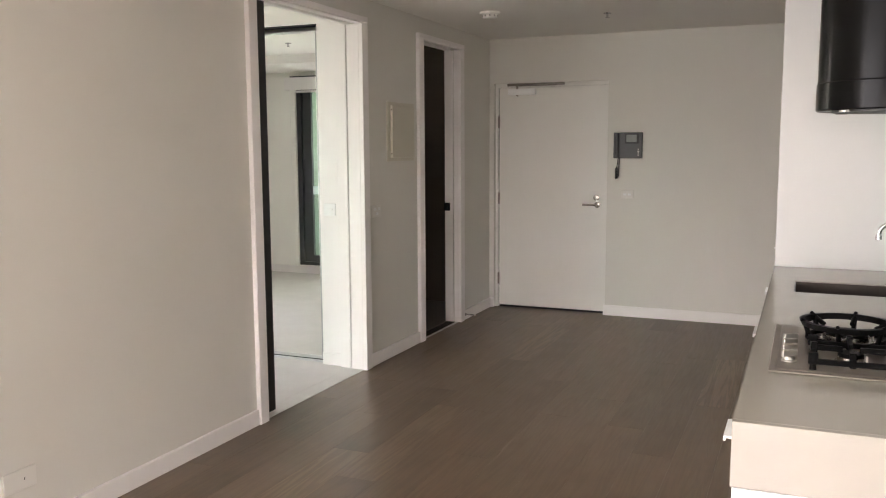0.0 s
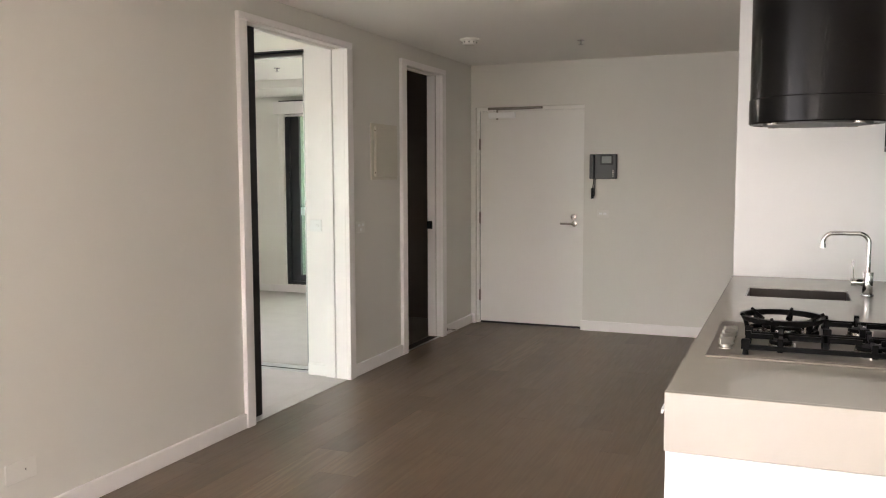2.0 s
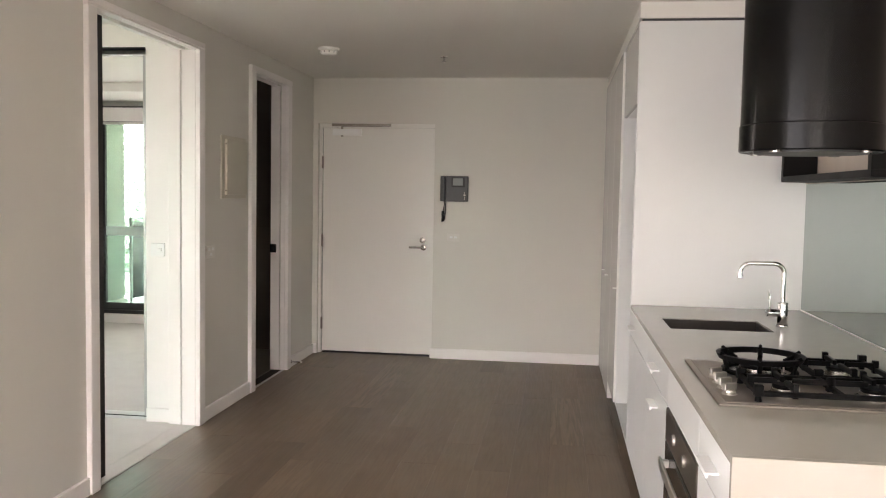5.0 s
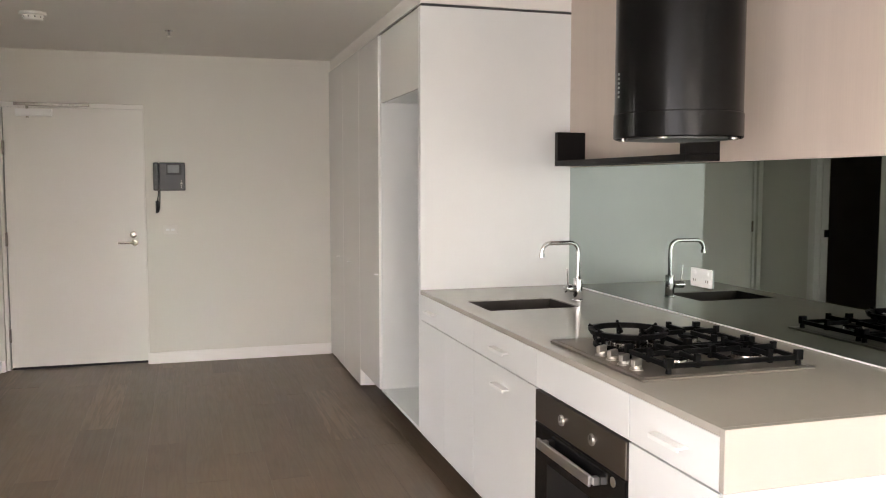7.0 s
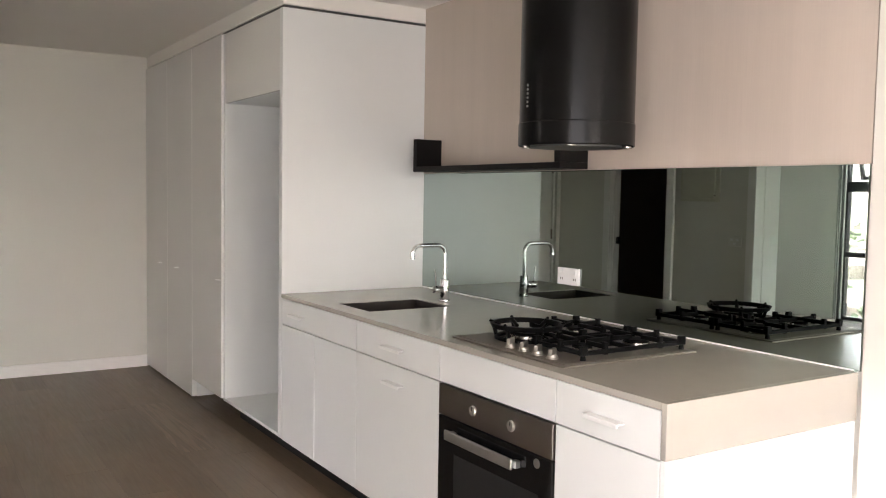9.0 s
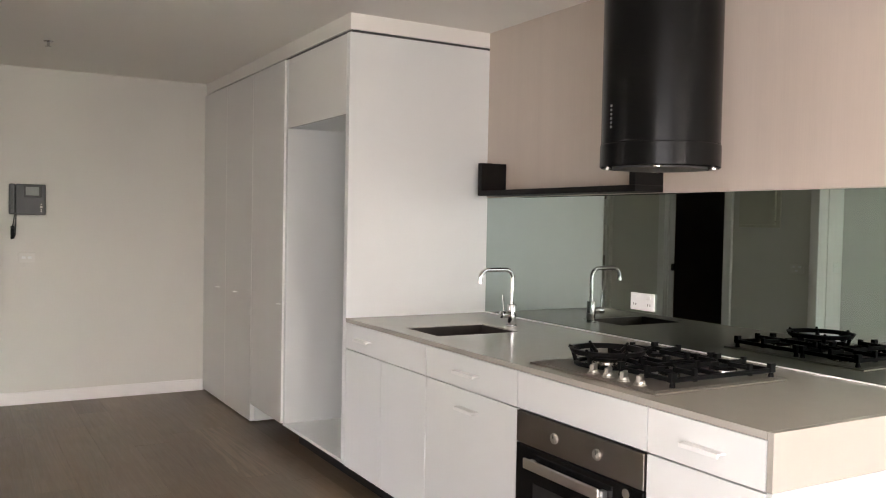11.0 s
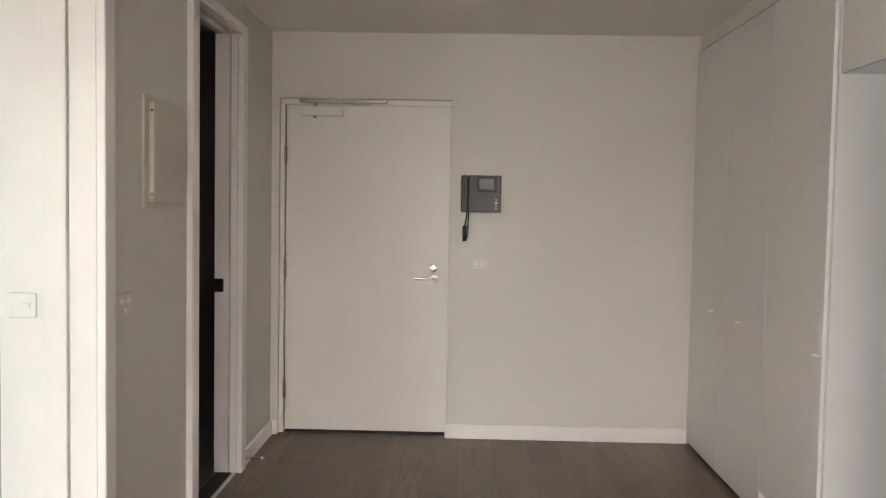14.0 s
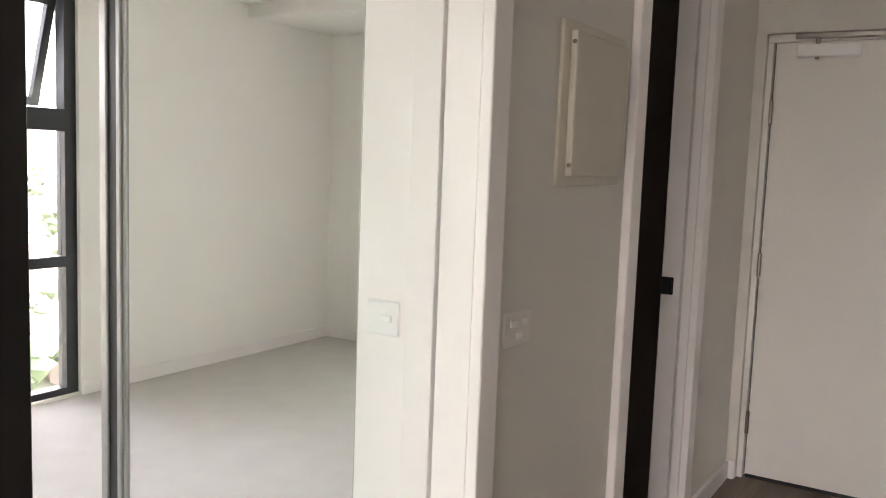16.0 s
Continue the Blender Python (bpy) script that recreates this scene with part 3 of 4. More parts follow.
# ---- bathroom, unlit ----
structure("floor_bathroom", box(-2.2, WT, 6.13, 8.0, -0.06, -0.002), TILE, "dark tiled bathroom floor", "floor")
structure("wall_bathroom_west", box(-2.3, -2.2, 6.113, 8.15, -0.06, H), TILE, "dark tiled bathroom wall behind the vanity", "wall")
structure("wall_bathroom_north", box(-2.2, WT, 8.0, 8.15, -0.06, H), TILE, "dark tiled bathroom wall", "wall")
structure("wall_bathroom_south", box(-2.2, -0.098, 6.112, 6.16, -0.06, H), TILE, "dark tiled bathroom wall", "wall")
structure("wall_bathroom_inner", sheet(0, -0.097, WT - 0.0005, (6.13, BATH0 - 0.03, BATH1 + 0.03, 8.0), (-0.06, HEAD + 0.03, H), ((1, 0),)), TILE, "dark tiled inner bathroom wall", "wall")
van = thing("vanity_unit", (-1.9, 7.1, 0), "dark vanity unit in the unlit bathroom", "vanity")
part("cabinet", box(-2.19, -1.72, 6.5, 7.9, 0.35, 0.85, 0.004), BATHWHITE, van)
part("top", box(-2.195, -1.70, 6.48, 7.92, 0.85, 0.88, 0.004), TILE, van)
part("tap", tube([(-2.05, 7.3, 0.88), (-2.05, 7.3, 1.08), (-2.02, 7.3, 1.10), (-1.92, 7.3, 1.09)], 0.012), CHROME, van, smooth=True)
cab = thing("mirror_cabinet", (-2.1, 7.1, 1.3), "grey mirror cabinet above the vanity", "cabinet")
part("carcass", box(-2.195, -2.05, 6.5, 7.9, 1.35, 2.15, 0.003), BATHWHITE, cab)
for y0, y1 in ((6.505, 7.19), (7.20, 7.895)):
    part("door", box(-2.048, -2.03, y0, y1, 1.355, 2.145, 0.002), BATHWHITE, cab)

# ---- entry door ----
ef = thing("entry_door_frame", (0.6, 8.0, 0), "off-white steel frame of the entry door", "door frame")
ef["kind"] = "structure"
part("jamb", boxes((DX0 - 0.03, DX0 - 0.004, 7.985, 8.06, 0, 2.085, 0.003), (DX0 - 0.0041, DX0 + 0.012, 8.046, 8.06, 0, 2.085)), DOORP, ef)
part("jamb", boxes((DX1 + 0.004, DX1 + 0.015, 7.985, 8.06, 0, 2.085, 0.003), (DX1 - 0.012, DX1 + 0.0041, 8.046, 8.06, 0, 2.085)), DOORP, ef)
part("head", boxes((DX0 - 0.03, DX1 + 0.015, 7.9845, 8.06, 2.085, 2.121, 0.003),), DOORP, ef)
door = thing("entry_door", (0.62, 8.0, 0), "closed off-white flush entry door with a lever handle", "door")
part("door_leaf", box(DX0, DX1, 8.0, 8.043, 0.012, 2.076, 0.002), DOORP, door)
# black strips fill the gaps round the leaf in place of their shade
part("bottom_gap_shade", box(DX0 + 0.004, DX1 - 0.004, 8.006, 8.04, -0.008, 0.0118), BLACKP, door)
part("door_gap_shade", boxes((DX0 - 0.0038, DX0 - 0.0002, 8.006, 8.04, 0.012, 2.076), (DX1 + 0.0002, DX1 + 0.0038, 8.006, 8.04, 0.012, 2.076), (DX0, DX1, 8.006, 8.04, 2.0765, 2.0845)), BLACKP, door, "black strips painting the shade in the door's gaps")
for z in (0.27, 1.04, 1.76):
    part("hinge", cyl(boxes((DX0 - 0.003, DX0 + 0.0005, 7.99, 8.03, z - 0.05, z + 0.05)), (DX0 - 0.004, 7.992, z - 0.055), (DX0 - 0.004, 7.992, z + 0.055), 0.010, 12), DARKSTEEL, door)
part("lock_rose", cyl(bmesh.new(), (1.047, 8.0, 1.062), (1.047, 7.984, 1.062), 0.027, 28, bevel=0.003), STEEL, door, smooth=True)
lever = part("handle_rose", cyl(bmesh.new(), (1.055, 8.0, 0.996), (1.055, 7.988, 0.996), 0.027, 28, bevel=0.003), STEEL, door, smooth=True)
part("lever", tube([(1.055, 7.99, 0.996), (1.055, 7.952, 0.996), (1.050, 7.943, 0.997), (1.035, 7.940, 0.998), (0.931, 7.940, 0.999)], 0.0095, 14), STEEL, lever, smooth=True)
clo = part("closer_body", box(0.205, 0.470, 7.952, 7.9995, 2.006, 2.062, 0.005, 2), CLOSERW, door, "white door closer body")
part("closer_pin", cyl(bmesh.new(), (0.29, 7.975, 1.994), (0.29, 7.975, 2.094), 0.010, 14), STEEL, clo)
part("closer_arm", boxes((0.285, 0.66, 7.966, 7.984, 2.084, 2.094, 0.002)), STEEL, clo)
part("closer_rail", boxes((0.200, 0.748, 7.960, 7.9843, 2.096, 2.120, 0.003)), STEEL, ef, "brushed steel closer rail")
ef.location.y -= 0.045
door.location += Vector((0.004, -0.045, 0.008))
stop = thing("door_stop", (0.05, 7.25, 0.05), "chrome door stop on the skirting board", "door stop")
part("rod", cyl(bmesh.new(), (LX + 0.02, 7.22, 0.05), (LX + 0.105, 7.22, 0.05), 0.006, 12), CHROME, stop)
part("rose", cyl(bmesh.new(), (LX + 0.0202, 7.22, 0.05), (LX + 0.026, 7.22, 0.05), 0.014, 16), CHROME, stop)
part("rubber_tip", cyl(bmesh.new(), (LX + 0.105, 7.22, 0.05), (LX + 0.118, 7.22, 0.05), 0.008, 12), PLASTIC, stop)

# intercom
ic = thing("intercom", (1.33, 7.99, 1.41), "dark grey wall intercom handset with a small screen", "intercom")
part("back_plate", box(1.252, 1.455, 7.962, 7.9995, 1.416, 1.644, 0.006, 2), GREYP, ic)
hs = part("handset", boxes((1.206, 1.250, 7.945, 7.9995, 1.416, 1.644, 0.010, 2)), GREYP, ic)
part("grip_groove", box(1.224, 1.228, 7.9438, 7.946, 1.45, 1.61), BLACKP, hs)
sc = part("screen_bezel", box(1.305, 1.425, 7.958, 7.964, 1.545, 1.632, 0.002), BLACKP, ic)
part("screen", box(1.318, 1.408, 7.956, 7.9595, 1.560, 1.624, 0.001), SCREEN, sc)
for x, z, r in ((1.424, 1.475, 0.009), (1.424, 1.455, 0.005), (1.424, 1.441, 0.005), (1.424, 1.495, 0.005)):
    part("button", cyl(bmesh.new(), (x, 7.9625, z), (x, 7.957, z), r, 16), KNOBM, ic)
part("coiled_cord", tube([(1.245, 7.975, 1.42), (1.24, 7.972, 1.37), (1.232, 7.972, 1.33)] + [(1.232 + 0.011 * math.cos(k * 0.85), 7.972 + 0.009 * math.sin(k * 0.85), 1.33 - 0.0012 * k) for k in range(80)]
                         + [(1.248, 7.975, 1.26), (1.252, 7.978, 1.33), (1.255, 7.98, 1.42)], 0.0042, 6), BLACKP, ic, smooth=True)
ic.location += Vector((0.012, YW - 8.0, 0.013))


def wall_plate(name, label, centre, across, out, width, height, rockers=(), dots=(), face=None):
    """A switch or socket plate; across and out are unit directions of the wall."""
    c, a, o, up = Vector(centre), Vector(across), Vector(out), Vector((0, 0, 1))
    def slab(u0, u1, v0, v1, d0, d1, bev):
        p = [c + a * u + up * v + o * d for u, v, d in ((u0, v0, d0), (u1, v1, d1))]
        return box(*[w for k in range(3) for w in sorted((p[0][k], p[1][k]))], bev)
    top = thing(name, c, label, "wall plate")
    part("plate", slab(-width / 2, width / 2, -height / 2, height / 2, 0.0005, 0.009, 0.003), face or PLASTIC, top)
    for u, v in rockers:
        part("rocker", slab(u - 0.014, u + 0.014, v - 0.009, v + 0.009, 0.009, 0.0145, 0.002), HANDLE, top)
    for u, v in dots:
        part("pin_hole", slab(u - 0.0018, u + 0.0018, v - 0.005, v + 0.005, 0.009, 0.0096, 0), BLACKP, top)
    return top


wall_plate("light_switch", "white double light switch beside the entry door", (1.34, YW, 1.108), (1, 0, 0), (0, -1, 0), 0.115, 0.075, ((-0.02, 0), (0.02, 0)))
wall_plate("light_switch", "white light switch plate on the hall wall", (LX, 5.56, 1.095), (0, 1, 0), (1, 0, 0), 0.14, 0.085, ((-0.03, 0.015), (0.03, 0.015), (0.0, -0.018)))
wall_plate("power_socket", "white power socket low above the skirting board", (LX, 2.53, 0.262), (0, 1, 0), (1, 0, 0), 0.155, 0.085, (), ((0.02, 0.0),))
wall_plate("light_switch", "white light switch on the bedroom jamb", (-0.235, 5.385, 1.11), (1, 0, 0), (0, -1, 0), 0.095, 0.085, ((0.015, 0),), face=HANDLE)
wall_plate("power_socket", "white double power socket on the mirror splashback", (KW - 0.012, 3.67, 1.094), (0, -1, 0), (-1, 0, 0), 0.152, 0.078, ((-0.045, 0.022), (0.045, 0.022)),
           ((-0.052, -0.012), (-0.038, -0.012), (0.038, -0.012), (0.052, -0.012)), HANDLE)

# switchboard
sb = thing("switchboard", (0.02, 5.95, 1.43), "cream enamelled steel switchboard cover on the hall wall", "switchboard")
part("flange", box(LX + 0.0005, LX + 0.011, 5.74, 6.185, 1.437, 1.862, 0.002), CREAM, sb)
dr = part("door", box(LX + 0.0113, LX + 0.031, 5.78, 6.155, 1.462, 1.837, 0.005, 2), CREAM, sb)
for z in (1.492, 1.807):
    part("screw", cyl(bmesh.new(), (LX + 0.024, 5.7805, z), (LX + 0.024, 5.778, z), 0.006, 10), STEEL, dr)

# ceiling fittings
DOWNLIGHTS = ((0.645, 4.60), (2.025, 4.60))
sd = thing("smoke_detector", (0.60, 6.34, H), "white round smoke detector on the ceiling", "smoke detector")
part("base", lathe([(0.075, 0.0), (0.075, -0.014), (0.070, -0.018)], (0.60, 6.34, H - 0.0005), 36), PLASTIC, sd, smooth=True)
part("sensor_dome", lathe([(0.058, -0.018), (0.060, -0.028), (0.052, -0.046), (0.030, -0.053), (0.010, -0.054)], (0.60, 6.34, H - 0.0005), 36), PLASTIC, sd, smooth=True)
for k in range(10):
    a = 2 * math.pi * k / 10
    part("vent_slot", box(0.60 + 0.0565 * math.cos(a) - 0.004, 0.60 + 0.0565 * math.cos(a) + 0.004, 6.34 + 0.0565 * math.sin(a) - 0.004, 6.34 + 0.0565 * math.sin(a) + 0.004, H - 0.036, H - 0.026), GREYP, sd)
tagged(part("sprinkler", lathe([(0.030, 0), (0.028, -0.005), (0.009, -0.007), (0.008, -0.03), (0.018, -0.033), (0.018, -0.036), (0.004, -0.037)], (1.382, 6.76, H), 20), CHROME, smooth=True), "small chrome sprinkler head on the hall ceiling", "sprinkler")

for x, y in DOWNLIGHTS:
    dl = thing("downlight", (x, y, H), "white round recessed downlight, switched off", "downlight", "ceiling downlights")
    part("trim_ring", lathe([(0.052, 0.0), (0.052, -0.004), (0.046, -0.007), (0.036, -0.005)], (x, y, H - 0.0005), 32), TRIM, dl, smooth=True)
    part("lens", lathe([(0.035, -0.004), (0.034, -0.0065), (0.01, -0.0068)], (x, y, H - 0.0005), 28), LENS, dl, smooth=True)

# ---- kitchen ----
PX = FX - 0.014   # fronts of the tall cupboards
G = 0.0022      # half gap between fronts


def pull(parent, y0, y1, z):
    """A flat white lip handle."""
    part("handle", boxes((FX - 0.030, FX - 0.001, y0, y1, z - 0.003, z + 0.003, 0.001), (FX - 0.033, FX - 0.027, y0, y1, z - 0.010, z + 0.003, 0.001)), HANDLE, parent, "white lip handle")


def tall_unit(name, y0, y1, z0, z1, label, knob=None):
    u = thing(name, (3.1, (y0 + y1) / 2, 0), label, "cupboard", "tall pantry cupboards")
    part("body", boxes((FX + 0.021, KW, y0 + 0.001, y0 + 0.018, z0, z1), (FX + 0.021, KW, y1 - 0.018, y1 - 0.001, z0, z1), (KW - 0.012, KW - 0.0005, y0 + 0.018, y1 - 0.018, z0, z1),
                       (FX + 0.021, KW - 0.012, y0 + 0.018, y1 - 0.018, z0, z0 + 0.018), (FX + 0.021, KW - 0.012, y0 + 0.018, y1 - 0.018, z1 - 0.018, z1)), LACQ, u)
    d = part("door", box(PX, FX + 0.019, y0 + G, y1 - G, z0 + 0.003, z1, 0.0015), PANTRY, u)
    if knob:
        part("knob", boxes((PX - 0.022, PX, knob - 0.022, knob + 0.022, 0.891, 0.897, 0.001)), HANDLE, d, "small white finger pull")
    return u


tall_unit("pantry_cupboard", 7.25, YW - 0.003, 0.012, 2.43, "tall white pantry cupboard beside the entry wall", 7.435)
tall_unit("pantry_cupboard", 6.602, 7.25, 0.012, 2.43, "tall white pantry cupboard reaching the floor", 6.965)
tall_unit("pantry_cupboard", 5.957, 6.600, 0.135, 2.43, "tall white pantry cupboard with a raised foot", 5.995)
nook = thing("fridge_recess", (3.1, 5.5, 0), "empty white fridge recess between tall panels", "fridge recess")
part("side_panel", box(FX - 0.002, KW - 0.0005, 5.928, 5.954, 0.125, 2.43, 0.0015), LACQ, nook)
part("end_panel", box(FX - 0.001, KW - 0.0005, 4.9805, 5.024, 0.125, 2.43, 0.0015), LACQ, nook)
part("back_panel", box(KW - 0.014, KW - 0.0005, 5.025, 5.927, 0.14, 2.43), LACQ, nook)
part("platform", box(FX, KW - 0.015, 5.0245, 5.9275, 0.125, 0.143, 0.001), LACQ, nook)
part("overhead_front", box(FX, FX + 0.018, 5.026, 5.926, 2.002, 2.428, 0.0015), PANTRY, nook)
part("overhead_base", box(FX + 0.018, KW - 0.015, 5.0245, 5.9275, 2.002, 2.020), LACQ, nook)
tagged(part("cabinet_plinth", boxes((FX + 0.11, FX + 0.125, 2.245, 5.955, 0.0, 0.118), (FX + 0.125, FX + 0.36, 5.94, 5.955, 0.0, 0.118), (FX + 0.36, FX + 0.375, 5.94, 6.595, 0.0, 0.118)), BLACKM), "black recessed plinth under the cabinets", "plinth")
tagged(part("shadow_gap", boxes((FX + 0.012, KW - 0.001, 4.992, 7.9, 2.4305, 2.4445)), GREYP), "dark shadow gap above the tall cabinets", "trim")


def base_unit(name, y0, y1, label, doors, drawer_handle=None, door_handle=None, z0=0.122):
    u = thing(name, (3.1, (y0 + y1) / 2, 0), label, "kitchen cabinet", "kitchen base cabinets")
    part("body", boxes((FX + 0.02, KW - 0.02, y0 + 0.001, y0 + 0.017, z0, 0.70), (FX + 0.02, KW - 0.02, y1 - 0.017, y1 - 0.001, z0, 0.70), (FX + 0.02, KW - 0.02, y0 + 0.017, y1 - 0.017, z0, z0 + 0.016),
                       (KW - 0.03, KW - 0.02, y0 + 0.017, y1 - 0.017, z0 + 0.016, 0.70),), LACQ, u)
    d = part("drawer_front", box(FX, FX + 0.018, y0 + G, y1 - G, 0.7545, 0.890, 0.0012), LACQ, u)
    if drawer_handle:
        pull(d, *drawer_handle, 0.822)
    for k, (a, b) in enumerate(doors):
        d = part("door", box(FX, FX + 0.018, a + G, b - G, z0, 0.7492, 0.0012), LACQ, u)
        if door_handle:
            pull(d, *door_handle, 0.676)
    return u


base_unit("sink_cabinet", 4.090, 4.978, "white sink cabinet with two doors and a drawer front", ((4.548, 4.978), (4.090, 4.548)), (4.665, 4.825))
base_unit("drawer_cabinet", 3.390, 4.090, "white cabinet with a drawer above one pull-out door", ((3.390, 4.090),), (3.655, 3.82), (3.655, 3.80))
end_unit = base_unit("end_cabinet", 2.273, 2.708, "white end cabinet with a narrow drawer and door", ((2.273, 2.708),), (2.407, 2.550))
base_unit("oven_cabinet", 2.708, 3.390, "white oven housing with a blank drawer front", ())
part("end_panel", box(FX + 0.001, KW - 0.021, BENCH_Y0 + 0.002, 2.2715, 0.0, 0.755, 0.0015), LACQ, end_unit)

oven = thing("oven", (2.9, 3.03, 0.15), "built-in oven with black glass door and steel control panel", "oven")
part("control_panel", box(FX - 0.004, FX + 0.016, 2.714, 3.384, 0.632, 0.7465, 0.002), DARKSTEEL, oven)
for y in (3.152, 2.927):
    k = part("knob", cyl(bmesh.new(), (FX - 0.004, y, 0.692), (FX - 0.013, y, 0.692), 0.0195, 28, 0.018, 0.002), KNOBM, oven, smooth=True)
    part("pointer", box(FX - 0.0140, FX - 0.0125, y - 0.0015, y + 0.0015, 0.692, 0.707), BLACKP, k)
od = part("door", box(FX - 0.004, FX + 0.016, 2.714, 3.384, 0.150, 0.628, 0.003), OVENGLASS, oven, "black glass oven door")
part("window_print", box(FX - 0.0046, FX - 0.0036, 2.78, 3.275, 0.22, 0.50, 0), BLACKP, od)
hb = part("handle", box(FX - 0.038, FX - 0.027, 2.885, 3.295, 0.556, 0.594, 0.004, 2), ALU, od, "flat satin aluminium bar handle")
for y in (2.885, 3.27):
    part("bracket", box(FX - 0.027, FX - 0.004, y - 0.012, y + 0.012, 0.563, 0.588, 0.002), ALU, hb)
part("badge", cyl(bmesh.new(), (FX - 0.0042, 2.79, 0.602), (FX - 0.0056, 2.79, 0.602), 0.016, 20), ALU, od)
part("lower_trim", box(FX + 0.001, FX + 0.016, 2.714, 3.384, 0.124, 0.147), BLACKM, oven)

# bench top with an opening for the sink and a deep apron at its end
SX0, SX1, SY0, SY1 = 2.778, 3.225, 4.165, 4.50
bench = thing("benchtop", (3.1, 3.6, 0.91), "beige engineered stone benchtop with a deep end apron", "benchtop")
bz0, bz1 = 0.893, 0.914
part("slab", sheet(2, bz0, bz1, (FX - 0.003, SX0, SX1, KW - 0.013), (BENCH_Y0 + 0.0205, SY0, SY1, BENCH_Y1), ((1, 1),)), STONE, bench)
part("apron", box(FX - 0.003, KW - 0.019, BENCH_Y0, BENCH_Y0 + 0.02, 0.757, bz1, 0.0012), STONE, bench)
sink = thing("sink", (3.0, 4.4, 0.7), "dark undermount steel sink bowl", "sink")
part("bowl", sheet(2, 0.716, 0.9095, (SX0 + 0.0005, SX0 + 0.005, SX1 - 0.005, SX1 - 0.0005), (SY0 + 0.0005, SY0 + 0.005, SY1 - 0.005, SY1 - 0.0005), ((1, 1),)), SINKM, sink)
part("bowl_floor", box(SX0 + 0.0052, SX1 - 0.0052, SY0 + 0.0052, SY1 - 0.0052, 0.710, 0.7200), SINKM, sink)
part("waste", lathe([(0.045, 0.0), (0.042, 0.003), (0.02, 0.002)], (2.99, 4.32, 0.7205), 28), CHROME, sink, smooth=True)


def mixer_tap(x, y, z):
    t = thing("mixer_tap", (x, y, z), "chrome gooseneck mixer tap with a squared spout", "tap")
    part("base", cyl(bmesh.new(), (x, y, z), (x, y, z + 0.012), 0.027, 28, bevel=0.003), CHROME, t, smooth=True)
    part("body", cyl(bmesh.new(), (x, y, z + 0.012), (x, y, z + 0.115), 0.023, 28, bevel=0.003), CHROME, t, smooth=True)
    pts, top, r, reach = [(x, y, z + 0.115), (x, y, z + 0.20)], z + 0.290, 0.045, 0.193
    pts += [(x - r + r * math.cos(a), y, top - r + r * math.sin(a)) for a in np.linspace(0, math.pi / 2, 8)]
    pts += [(x - reach + r - r * math.sin(a), y, top - r + r * math.cos(a)) for a in np.linspace(0, math.pi / 2, 8)]
    pts += [(x - reach, y, z + 0.235)]
    part("spout", tube(pts, 0.0102, 18), CHROME, t, smooth=True)
    part("nozzle", cyl(bmesh.new(), (x - reach, y, z + 0.24), (x - reach, y, z + 0.222), 0.013, 18), CHROME, t, smooth=True)
    h = part("cartridge", cyl(bmesh.new(), (x - 0.02, y - 0.005, z + 0.066), (x - 0.072, y - 0.012, z + 0.066), 0.0185, 24, bevel=0.002), CHROME, t, smooth=True)
    part("lever", cyl(bmesh.new(), (x - 0.058, y - 0.012, z + 0.08), (x - 0.066, y - 0.012, z + 0.165), 0.0034, 12), CHROME, h, smooth=True)


mixer_tap(3.297, 4.335, 0.914)


